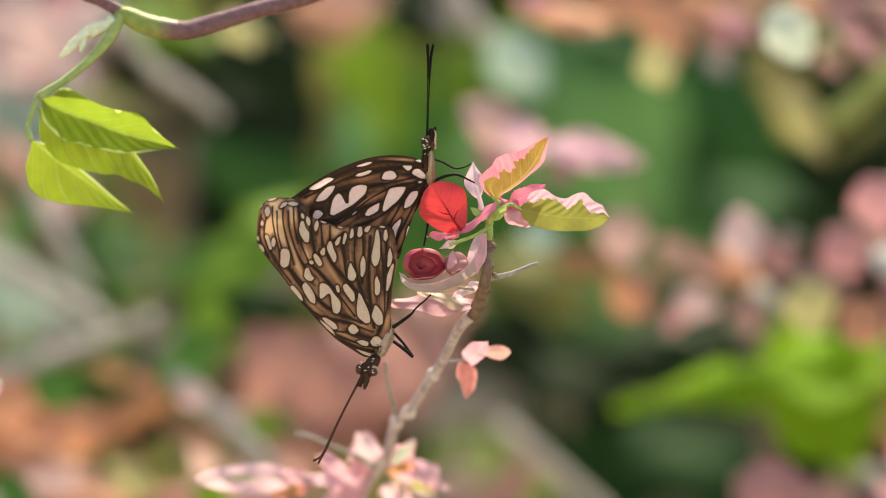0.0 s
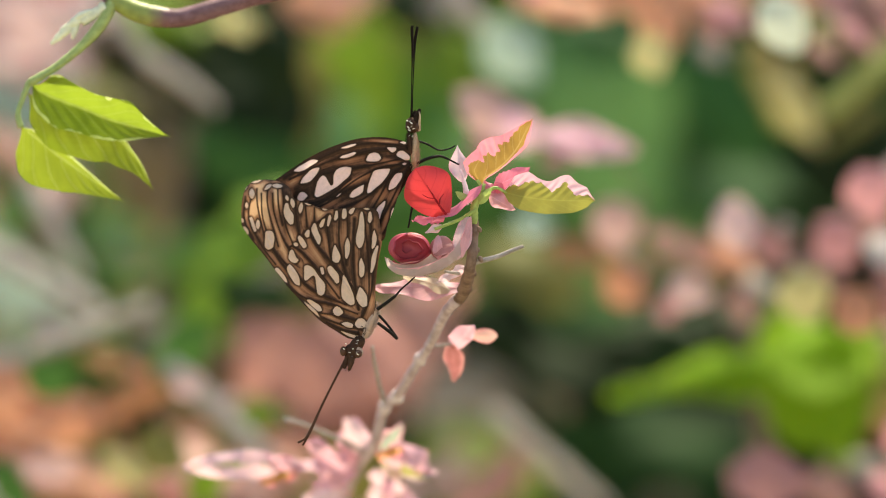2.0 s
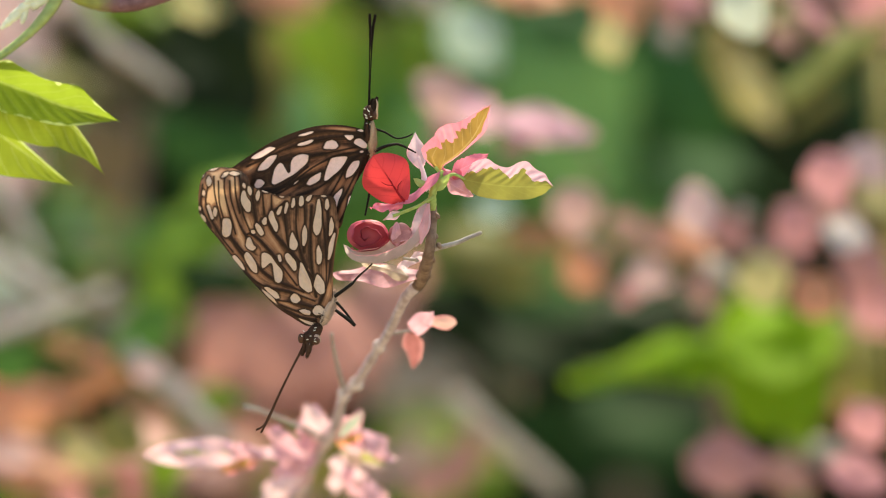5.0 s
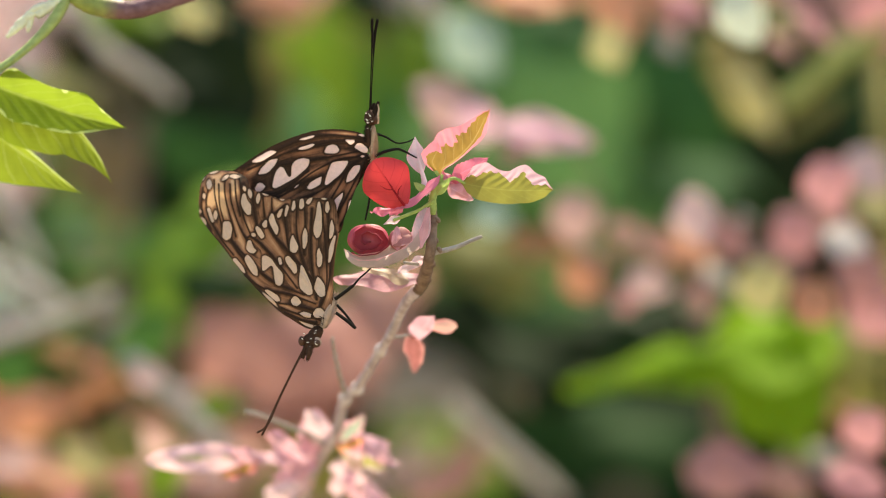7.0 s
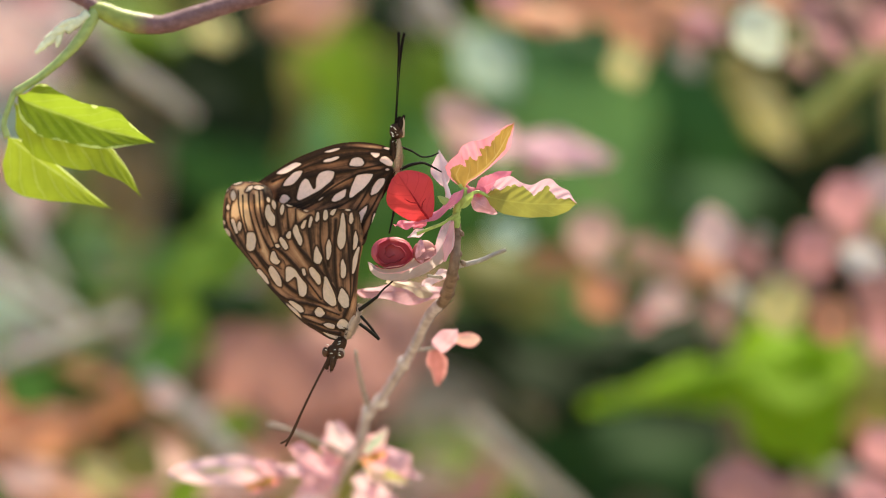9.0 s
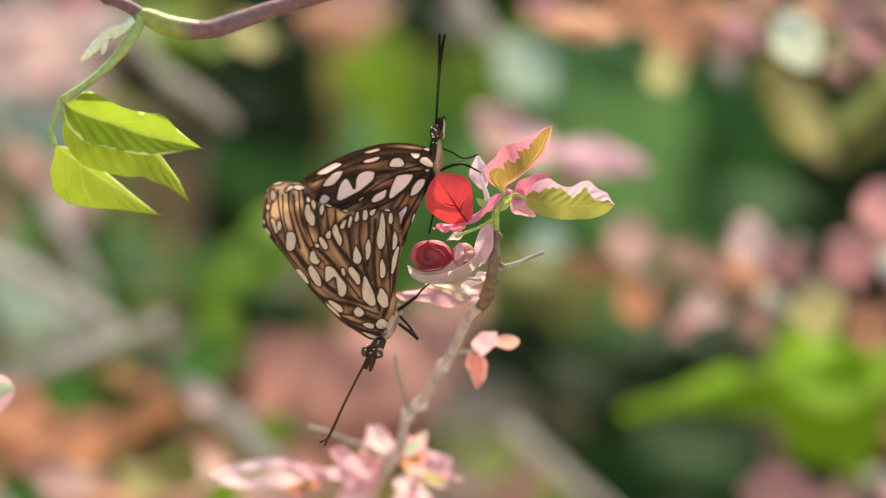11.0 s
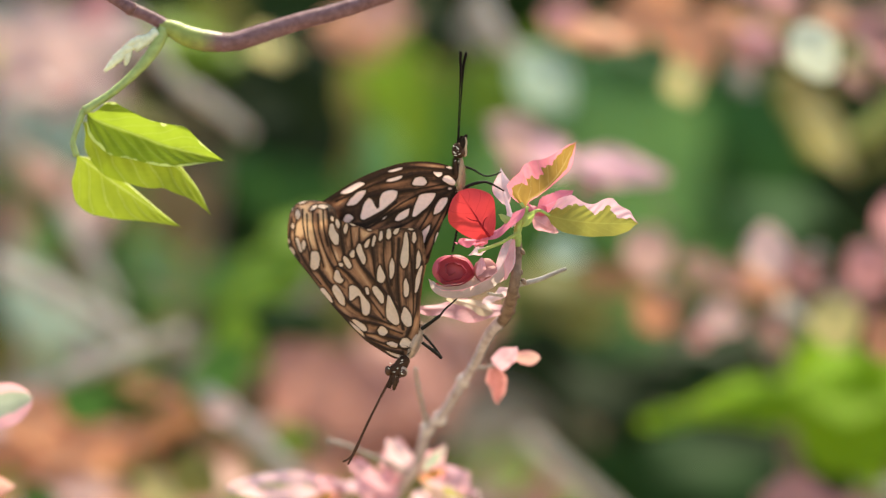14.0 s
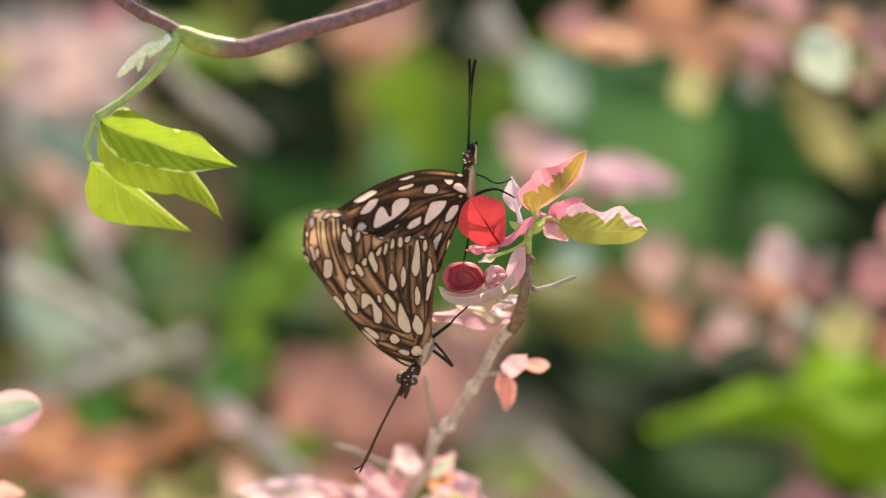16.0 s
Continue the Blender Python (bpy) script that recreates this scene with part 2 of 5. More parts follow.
M_LEG = plain_material("black_leg", (0.015, 0.010, 0.008), 0.6, 2500.0, 0.4, 0.12)
M_ANT = plain_material("black_antenna", (0.014, 0.008, 0.006), 0.7, 2500.0, 0.4, 0.08)
M_HEAD = plain_material("brown_head", (0.075, 0.036, 0.024), 0.8, 2500.0, 0.6, 0.1)
M_ANT_BROWN = plain_material("brown_antenna", (0.085, 0.04, 0.028), 0.7, 2500.0, 0.4, 0.08)
M_SPECK = plain_material("white_scale", (0.72, 0.66, 0.60), 0.6, 2500.0, 0.2)

B_PINK = leaf_material("far_pink_leaf", (0.64, 0.29, 0.32), through=0.42, scale=120.0, rough=0.45)
B_PALEPINK = leaf_material("far_pale_pink_leaf", (0.72, 0.48, 0.50), through=0.42, scale=120.0, rough=0.45)
B_MAUVE = leaf_material("far_mauve_leaf", (0.42, 0.20, 0.21), through=0.3, scale=120.0, rough=0.45)
B_SALMON = leaf_material("far_salmon_leaf", (0.66, 0.30, 0.19), through=0.42, scale=120.0, rough=0.45)
B_BROWN = leaf_material("far_brown_pink_leaf", (0.54, 0.28, 0.25), through=0.3, scale=120.0)
B_ORANGE = leaf_material("far_orange_leaf", (0.42, 0.19, 0.105), through=0.35, scale=120.0)
B_BEIGE = leaf_material("far_beige_leaf", (0.58, 0.50, 0.24), through=0.35, scale=120.0)
B_PALE = leaf_material("far_pale_leaf", (0.76, 0.78, 0.64), through=0.35, scale=120.0)
B_MINT = leaf_material("far_mint_leaf", (0.46, 0.58, 0.49), through=0.3, scale=120.0, rough=0.3)
B_LIME = leaf_material("far_lime_leaf", (0.25, 0.42, 0.02), through=0.5, scale=60.0, rough=0.7)
B_YGREEN = leaf_material("far_yellow_green_leaf", (0.18, 0.28, 0.03), through=0.4, scale=60.0)
B_GREEN = leaf_material("far_green_leaf", (0.072, 0.165, 0.034), through=0.3, scale=60.0)
B_SAGE = leaf_material("far_sage_leaf", (0.145, 0.29, 0.10), through=0.3, scale=60.0)
# Lowered almost to black: the shade of hedge and gaps is in this colour.
B_SHADE_DARK = leaf_material("far_shade_dark_leaf", (0.018, 0.042, 0.010), through=0.25, scale=60.0)
B_OLIVE = leaf_material("far_olive_leaf", (0.22, 0.20, 0.06), through=0.35, scale=60.0)


# ---- builders ----
def thing(name, at, label, category, group="", kind=""):
    ob = new(name)
    ob.location = at
    ob.empty_display_size = 0.01
    return tagged(ob, label, category, group, kind)


def origin_of(ob):
    o = Vector((0, 0, 0))
    while ob:
        o = o + ob.location
        ob = ob.parent
    return o


def mesh_from(name, verts, faces, attrs=None, smooth=True):
    me = bpy.data.meshes.new(name)
    me.from_pydata([tuple(v) for v in verts], [], faces)
    if smooth:
        me.polygons.foreach_set("use_smooth", [True] * len(me.polygons))
    for key, vals in (attrs or {}).items():
        a = me.attributes.new(key, 'FLOAT', 'POINT')
        a.data.foreach_set("value", np.asarray(vals, dtype=np.float32))
    me.update()
    return me


def part(name, data, material, parent, label="", matrix=None):
    """A mesh as one part of a thing; without a matrix its vertices are in world space."""
    ob = new(name, data)
    if not data.materials:
        data.materials.append(material)
    elif data.materials[0] != material:
        ob.material_slots[0].link = 'OBJECT'
        ob.material_slots[0].material = material
    o = origin_of(parent)
    ob.parent = parent
    if "rest" not in data.attributes:      # where the surface grew, so that its grain stays on it
        m = matrix or Matrix()
        a = data.attributes.new("rest", 'FLOAT_VECTOR', 'POINT')
        a.data.foreach_set("vector", [c for v in data.vertices for c in m @ v.co])
    if matrix is None:
        data.transform(Matrix.Translation(-o))
    else:
        ob.matrix_basis = Matrix.Translation(-o) @ matrix
    return tagged(ob, label) if label else ob


def grid_faces(rows, cols, ring=False):
    f = []
    for i in range(rows - 1):
        for j in range(cols if ring else cols - 1):
            a, b = i * cols + j, i * cols + (j + 1) % cols
            f.append((a, b, b + cols, a + cols))
    return f


def tube(name, pts, radii, sides=10, n=24, knobs=0.0, seed=1):
    """A tapered, slightly uneven stem through pts (world), closed at its ends."""
    p = smooth_path(pts, n)
    r = np.interp(np.linspace(0, 1, n + 1), np.linspace(0, 1, len(radii)), radii)
    rng = np.random.RandomState(abs(int(seed)))
    verts = []
    up = Vector((0.3, -1, 0.2)).normalized()
    for i in range(n + 1):
        d = Vector(p[min(i + 1, n)] - p[max(i - 1, 0)]).normalized()
        x = d.cross(up).normalized()
        y = d.cross(x)
        rr = r[i] * (1 + knobs * rng.uniform(-1, 1))
        for j in range(sides):
            a = 2 * math.pi * j / sides
            q = rr * (1 + knobs * 0.5 * rng.uniform(-1, 1))
            verts.append(Vector(p[i]) + x * (math.cos(a) * q) + y * (math.sin(a) * q))
    faces = grid_faces(n + 1, sides, True)
    faces.append(tuple(range(sides - 1, -1, -1)))
    faces.append(tuple(range(n * sides, (n + 1) * sides)))
    return mesh_from(name, verts, faces, {"along": [i / n for i in range(n + 1) for j in range(sides)]})


def blob(name, centre, axes, seg=16, rough=0.0, seed=1, folds=0.0):
    """An ellipsoid from a centre and three half axes (vectors)."""
    rng = np.random.RandomState(abs(int(seed)))
    a, b, c = [Vector(q) for q in axes]
    verts = []
    for i in range(seg // 2 + 1):
        th = math.pi * i / (seg // 2)
        for j in range(seg):
            ph = 2 * math.pi * j / seg
            k = 1 + rough * rng.uniform(-1, 1) + folds * abs(math.sin(1.5 * ph + 2.2 * th)) * math.sin(th)
            verts.append(Vector(centre) + (a * math.cos(th) + (b * math.cos(ph) + c * math.sin(ph)) * max(math.sin(th), 0.02)) * k)
    return mesh_from(name, verts, grid_faces(seg // 2 + 1, seg, True))


def leaf_mesh(name, wide=0.5, peak=0.42, fold=0.25, curl=0.4, wave=0.03, teeth=0.0, cup=0.0, n=18, m=7, blunt=1.0, seed=1, lobes=0.0, sharp=None):
    """A leaf of length 1 along +y that faces +z, with a midrib fold, a bend along its length and wavy, toothed margins."""
    rng = np.random.RandomState(abs(int(seed)))
    ph = rng.uniform(0, 6.28, 4)
    verts, edge, along, side = [], [], [], []
    ex = math.log(0.5) / math.log(peak)
    for i in range(n + 1):
        t = i / n
        w = 0.5 * wide * max(0.0, math.sin(math.pi * t ** ex)) ** (blunt if t ** ex < 0.5 or sharp is None else sharp)
        for j in range(-m, m + 1):
            s = j / m
            wl = w * (1 + teeth * (((t * 9 + 0.2 * (j > 0)) % 1.0) - 0.5) * abs(s) + lobes * math.sin(t * 12 + ph[3] + (j > 0)))
            x = s * wl
            z = -fold * abs(x) + cup * x * x / max(wide, 0.1) + wave * abs(s) ** 1.5 * math.sin(t * 11 + ph[0] + (2.1 if j > 0 else 0)) + 0.4 * wave * math.sin(t * 5 + ph[1])
            a = curl * t
            y0, z0 = (math.sin(a) / curl, -(1 - math.cos(a)) / curl) if abs(curl) > 1e-3 else (t, 0.0)
            verts.append((x, y0 + z * math.sin(a), z0 + z * math.cos(a)))
            edge.append(abs(s))
            along.append(t)
            side.append(s)
    v = np.array(verts)
    tip = v[n * (2 * m + 1) + m].copy()
    ang, ln = math.atan2(tip[2], tip[1]), math.hypot(tip[1], tip[2])
    c, s = math.cos(-ang), math.sin(-ang)
    v = np.stack([v[:, 0], v[:, 1] * c - v[:, 2] * s, v[:, 1] * s + v[:, 2] * c], 1) / np.array([1, ln, ln])
    return mesh_from(name, v, grid_faces(n + 1, 2 * m + 1), {"edge": edge, "along": along, "side": side})


def lay(base, tip, roll=0.0, up=0.0):
    """The pose of a leaf from its base to its tip; roll 0 turns its face to the lens, and up lifts it towards the sky."""
    y = Vector(tip) - Vector(base)
    ln = y.length
    y.normalize()
    face = Vector((0, -1, up)).normalized()
    z = face - y * face.dot(y)
    z.normalize()
    x = y.cross(z)
    m = Matrix((x, y, z)).transposed().to_4x4() @ Matrix.Rotation(radians(roll), 4, 'Y') @ Matrix.Scale(ln, 4)
    return Matrix.Translation(base) @ m


def arch_leaf(name, mid, near, far, out_near=0.6, out_far=0.6, n=40, m=8, blunt=0.6, seed=1, bow=0.25, peak=0.5, shape_near=None, shape_far=None):
    """A leaf folded along a curved midrib (plan points with units behind): near and far are the half widths of its two sides,
    which stand to the left of the midrib's course and lean towards and away from the lens; a shape gives (place, width) along a side."""
    p = smooth_path(mid, n)
    rng = np.random.RandomState(seed)
    ph = rng.uniform(0, 6.28, 3)
    verts, edge, along, side = [], [], [], []

    def profile(t, shape):
        if shape is None:
            return max(0.0, math.sin(math.pi * t ** (math.log(0.5) / math.log(peak)))) ** blunt
        return sum(np.interp(t + 0.03 * o, *zip(*shape)) for o in (-1, 0, 1)) / 3 * min(1.0, t * 12, (1 - t) * 12)

    for i in range(n + 1):
        t = i / n
        d = p[min(i + 1, n)] - p[max(i - 1, 0)]
        d = d / np.linalg.norm(d[:2])
        left = np.array([d[1], -d[0]])
        for j in range(-m, m + 1):
            q = j / m
            half, lean, shape = (near, -out_near, shape_near) if j < 0 else (far, out_far, shape_far)
            r = abs(q) * half * profile(t, shape) * (1 + 0.05 * math.sin(9 * t + ph[0]))
            k = 1 - bow * abs(q)
            uv = p[i][:2] + left * r * k
            quilt = 1.2 * math.sin(58 * (t - 0.25 * abs(q))) * math.sin(math.pi * abs(q)) * (shape is not None and j < 0)
            verts.append(plan(uv[0], uv[1], (p[i][2] + lean * r * (1 + bow * (1 - abs(q))) + 1.5 * math.sin(14 * t + ph[1]) * abs(q) + quilt) * U))
            edge.append(abs(q))
            along.append(t)
            side.append(q)
    return mesh_from(name, verts, grid_faces(n + 1, 2 * m + 1), {"edge": edge, "along": along, "side": side})


def rolled_leaf(name, centre, wide, high, turns, start, n=90, m=6):
    """A young leaf rolled up like a scroll, its paler margin towards the lens; wide and high: the outer half sizes in units."""
    verts, edge, along, side = [], [], [], []
    for i in range(n + 1):
        t = i / n
        a = start + t * turns * 2 * math.pi
        r = 0.12 + 0.88 * t ** 0.8 + 0.05 * math.sin(3 * a + 1.0) + 0.03 * math.sin(7 * a)
        for j in range(m + 1):
            h = j / m
            flare = r * (0.86 + 0.14 * (1 - h) ** 2 + 0.25 * h)
            dep = centre[2] - 9 * math.sqrt(max(0.05, 1.08 - r * r)) + 18 * h + 1.5 * math.sin(3 * a)
            verts.append(plan(centre[0] + wide * flare * math.cos(a), centre[1] + high * flare * math.sin(a), dep * U))
            edge.append(1 - h)
            along.append(t)
            side.append(1 - h)
    return mesh_from(name, verts, grid_faces(n + 1, m + 1), {"edge": edge, "along": along, "side": side})


# ---- the setting ----
def build_ground():
    k = Tree("dry_soil")
    n1, n2 = k.noise(30.0, 6.0), k.noise(3.0, 4.0)
    # Ground out of view; its pale tone is chosen to bounce light upwards.
    col = k.mix(k.ramp(n1, 0.3, 0.7), (0.38, 0.31, 0.23), (0.27, 0.21, 0.15))
    col = k.mix(k.ramp(n2, 0.4, 0.6), col, (0.28, 0.25, 0.16))
    mat = k.surface(col, 0.95, k.bump(n1, 0.8, 0.02), 0.1)
    n = 60
    ax = [math.copysign(abs(a) ** 3.0, a) * 400 for a in np.linspace(-1, 1, n + 1)]
    verts = [(x, y, -0.004 + 0.02 * noise.noise((x, y, 0)) if abs(x) < 20 and abs(y) < 20 else 0) for y in ax for x in ax]
    ob = new("ground", mesh_from("ground", verts, grid_faces(n + 1, n + 1)))
    ob.data.materials.append(mat)
    tagged(ob, "unseen dry sandy soil under the garden shrubs, made pale to bounce light", "ground", kind="structure")


def build_hedge():
    """Dense dark foliage closing the view behind the shrubs, shade put into its colour."""
    rng = np.random.RandomState(5)
    verts, faces, edge, along = [], [], [], []
    src = leaf_mesh("hedge_leaf", 0.55, fold=0.2, curl=0.7, n=5, m=2)
    co = [v.co.copy() for v in src.vertices]
    fc = [tuple(p.vertices) for p in src.polygons]
    ed = [d.value for d in src.attributes["edge"].data]
    al = [d.value for d in src.attributes["along"].data]
    for i in range(5200):
        x = rng.uniform(-2.6, 2.6)
        z = rng.uniform(0.02, 1.9)
        y = 2.75 + 0.35 * rng.uniform(0, 1) ** 0.7 + 0.25 * noise.noise((x * 3, z * 3, 2))
        d = Vector((rng.normal(), -abs(rng.normal()) * 0.5, -0.4 + rng.normal() * 0.7)).normalized()
        ln = rng.uniform(0.05, 0.13)
        m = lay((x, y, z), Vector((x, y, z)) + d * ln, rng.uniform(-60, 60))
        o = len(verts)
        verts += [m @ c for c in co]
        faces += [tuple(o + q for q in f) for f in fc]
        edge += ed
        along += al
    bpy.data.meshes.remove(src)
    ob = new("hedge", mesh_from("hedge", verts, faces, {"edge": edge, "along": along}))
    ob.data.materials.append(B_SHADE_DARK)
    tagged(ob, "dense hedge foliage, deep shade put into its dark green", "hedge", kind="stuff")
    # Backdrop sheet added behind the leaves; shade is put into its near-black colours.
    k = Tree("hedge_shade_core")
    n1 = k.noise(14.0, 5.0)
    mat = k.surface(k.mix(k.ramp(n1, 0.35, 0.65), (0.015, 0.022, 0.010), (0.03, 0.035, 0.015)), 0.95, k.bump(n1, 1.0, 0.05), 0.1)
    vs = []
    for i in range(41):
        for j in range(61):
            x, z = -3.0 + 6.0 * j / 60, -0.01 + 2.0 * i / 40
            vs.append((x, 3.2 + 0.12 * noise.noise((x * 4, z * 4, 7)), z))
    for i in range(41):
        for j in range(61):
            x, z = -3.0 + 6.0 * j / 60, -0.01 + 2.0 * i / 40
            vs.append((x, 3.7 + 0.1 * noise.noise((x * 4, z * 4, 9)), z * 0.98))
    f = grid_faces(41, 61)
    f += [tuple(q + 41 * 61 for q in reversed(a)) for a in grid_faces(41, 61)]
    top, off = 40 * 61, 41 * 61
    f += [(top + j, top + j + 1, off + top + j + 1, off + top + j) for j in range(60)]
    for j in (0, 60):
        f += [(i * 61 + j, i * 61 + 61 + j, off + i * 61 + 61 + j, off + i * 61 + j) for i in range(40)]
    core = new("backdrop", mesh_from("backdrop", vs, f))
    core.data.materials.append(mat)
    tagged(core, "added dark backdrop behind the hedge leaves, shade put into its colour", "hedge", kind="structure")


# ---- the shrubs behind ----
LEAVES = {}


def far_leaf_meshes():
    for i, (w, c, fo, bl) in enumerate(((0.62, 0.5, 0.25, 0.9), (0.75, 0.8, 0.15, 0.7), (0.5, 0.3, 0.3, 1.0), (0.85, 0.6, 0.1, 0.65))):
        LEAVES[i] = leaf_mesh("leaf", w, 0.45, fo, c, 0.04, n=10, m=4, blunt=bl, seed=20 + i)


def far_leaf(shrub, u, v, back, length, width, angle, material, seed=0, extra=True, lift=None):
    """A leaf of the shrubs behind, centred at (u, v) of the plan; angle: degrees downwards from the right."""
    rng = np.random.RandomState(int(u * 7 + v * 3 + seed) % 99991)
    a = radians(angle)
    du, dv = math.cos(a) * length / 2, math.sin(a) * length / 2
    dd = 0.0
    base, tip = plan(u - du, v - dv, back - dd), plan(u + du, v + dv, back + dd)
    kind = rng.randint(0, 4)
    w0 = (0.62, 0.75, 0.5, 0.85)[kind]
    m = lay(base, tip, rng.uniform(-22, 22), rng.uniform(0.3, 0.9) if lift is None else lift) @ Matrix.Diagonal((width * 1.12 / length / w0, 1, 1, 1))
    for i in range((2 if length < 130 else 1) if extra else 0):
        du, dv = rng.uniform(-0.45, 0.45, 2) * length
        a2 = a + rng.uniform(-1.2, 1.2)
        l2 = length * rng.uniform(0.45, 0.75)
        eu, ev = math.cos(a2) * l2 / 2, math.sin(a2) * l2 / 2
        b2 = back + rng.uniform(-0.01, 0.07)
        m2 = lay(plan(u + du - eu, v + dv - ev, b2), plan(u + du + eu, v + dv + ev, b2 + 0.01), rng.uniform(-50, 50), rng.uniform(0.2, 1.2))
        part("leaf", LEAVES[(kind + i) % 4], material, shrub, matrix=m2 @ Matrix.Diagonal((rng.uniform(0.7, 1.1), 1, 1, 1)))
    return part("leaf", LEAVES[kind], material, shrub, matrix=m)


def clutter(shrub, box, back, count, sizes, materials, seed):
    """Small mixed leaves spread over a patch of a shrub."""
    rng = np.random.RandomState(seed)
    for i in range(count):
        u, v = rng.uniform(box[0], box[2]), rng.uniform(box[1], box[3])
        ln = rng.uniform(*sizes)
        far_leaf(shrub, u, v, rng.uniform(*back), ln, ln * rng.uniform(0.4, 0.75), rng.uniform(-60, 60), materials[rng.randint(len(materials))], i, False)


def far_stem(shrub, a, b, back, width, material, bend=0.0, back2=None):
    back2 = back if back2 is None else back2
    k = (DIST + back) / FOCAL
    mid = ((a[0] + b[0]) / 2 + bend, (a[1] + b[1]) / 2 - bend * 0.5)
    pts = [plan(*a, back), plan(*mid, (back + back2) / 2), plan(*b, back2)]
    return part("stem", tube("stem", pts, [width * k / 2, width * k / 2.2, width * k / 2.6], 10, 14, 0.06, int(a[0] + b[1])), material, shrub)


def rooted(shrub, top, material, r=0.006, lean=0.1):
    """A stem that carries the shown part of a shrub from the ground."""
    o = Vector(shrub.location)
    t = Vector(top)
    pts = [o + Vector((0, 0, -0.02)), o.lerp(t, 0.35) + Vector((lean * 0.3, 0.03, 0)), o.lerp(t, 0.75) + Vector((lean * 0.2, 0.02, 0)), t]
    return part("stem", tube("stem", pts, [r, r * 0.8, r * 0.6, r * 0.35], 10, 20, 0.06, 3), material, shrub)


def build_far_shrubs():
    far_leaf_meshes()
    # pink-leaved shrub on the sunny side
    s = thing("pink_shrub", Vector((plan(1380, 0, 0.36).x, DIST + 0.36, 0)), "pink and salmon leaved shrub with pale new leaves, out of focus", "shrub", "pink shrubs")
    rooted(s, plan(1330, 520, 0.34), M_STEM_BROWN)
    far_stem(s, (1330, 620), (1120, 430), 0.33, 16, M_STEM_BROWN, 20)
    far_stem(s, (1330, 620), (1540, 350), 0.33, 16, M_STEM_BROWN, 20)
    for row in ((1100, 419, .28, 100, 80, 80, B_DUSTY), (1117, 527, .29, 95, 70, 40, B_SALMON), (1042, 467, .33, 130, 50, 10, B_ORANGE), (1192, 450, .29, 80, 60, 20, B_BROWN), (1317, 418, .24, 105, 90, 75, B_PALEPINK),
                (1306, 476, .26, 100, 70, 30, B_SALMON), (1372, 457, .30, 95, 60, 40, B_MAUVE), (1232, 536, .27, 84, 58, 20, B_PALEPINK), (1255, 470, .3, 80, 60, 70, B_BROWN), (1356, 525, .28, 80, 40, 30, B_STONE)):
        far_leaf(s, *row, 0, False)
    for row in ((1433, 546, .25, 105, 85, 75, B_BEIGE), (1527, 573, .22, 90, 84, 40, B_SALMON), (1551, 361, .23, 105, 88, 70, B_PINK), (1492, 447, .26, 105, 80, 55, B_PINK), (1582, 462, .24, 90, 70, 20, B_ASH),
                (1612, 520, .3, 130, 90, 60, B_MAUVE), (1622, 337, .28, 100, 80, 40, B_PALEPINK), (1632, 395, .28, 90, 70, 30, B_BEIGE), (1560, 430, .32, 110, 60, 20, B_BROWN), (1470, 510, .31, 90, 60, 10, B_MAUVE), (1640, 590, .3, 140, 100, 40, B_PINK)):
        far_leaf(s, *row, 0, False)
    # dark leaves that stand in for the shade between the pink ones
    for row in ((1200, 606, .36, 190, 60, 5, B_SHADE_DARK), (1320, 592, .36, 170, 50, -8, B_SHADE_DARK), (1420, 400, .36, 120, 60, 30, B_SHADE_DARK), (1130, 480, .38, 120, 60, 0, B_OLIVE), (1390, 500, .37, 90, 60, 40, B_SHADE_DARK), (1250, 500, .36, 140, 60, 10, B_OLIVE)):
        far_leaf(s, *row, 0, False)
    for row in ((1372, 868, .24, 150, 95, 10, B_MAUVE), (1330, 880, .28, 90, 60, 50, B_BROWN), (1618, 797, .22, 95, 76, 60, B_PINK), (1602, 890, .24, 120, 80, 20, B_PINK), (1480, 890, .3, 110, 70, 30, B_BROWN), (1550, 850, .32, 100, 50, 20, B_STONE)):
        far_leaf(s, *row, 0, False)
    for row in ((1590, 650, .36, 150, 90, 30, B_OLIVE), (1605, 720, .38, 140, 80, 60, B_OLIVE), (1560, 765, .40, 120, 60, 20, B_ORANGE)):
        far_leaf(s, *row, 0, False)
    clutter(s, (1060, 420, 1600, 580), (.26, .36), 18, (30, 60), (B_PINK, B_PALEPINK, B_SHADE_DARK, B_BROWN, B_OLIVE, B_STONE, B_SHADE_DARK), 36)
    far_stem(s, (1160, 430), (1100, 290), 0.27, 7, M_STEM_BROWN, 6)
    for row in ((878, 222, .26, 150, 74, 35, B_DUSTY), (928, 247, .24, 90, 66, 60, B_ROSY), (1046, 272, .25, 185, 62, 10, B_ROSY), (1012, 266, .23, 90, 44, 0, B_ROSY), (1005, 296, .27, 100, 40, -30, B_MAUVE), (875, 285, .28, 90, 60, 50, B_MAUVE)):
        far_leaf(s, *row, 0, False)
    far_stem(s, (1110, 300), (850, 215), 0.29, 6, M_STEM_BROWN, 6)
    # the same kind of shrub, branches that hang in from above
    s = thing("pink_shrub", Vector((plan(1750, 0, 0.4).x, DIST + 0.40, 0)), "pink and salmon leaved shrub with drooping upper branches, out of focus", "shrub", "pink shrubs")
    rooted(s, plan(1720, -60, 0.38), M_STEM_BROWN, 0.008)
    far_stem(s, (1720, -60), (960, 20), 0.36, 22, M_STEM_BROWN, -30)
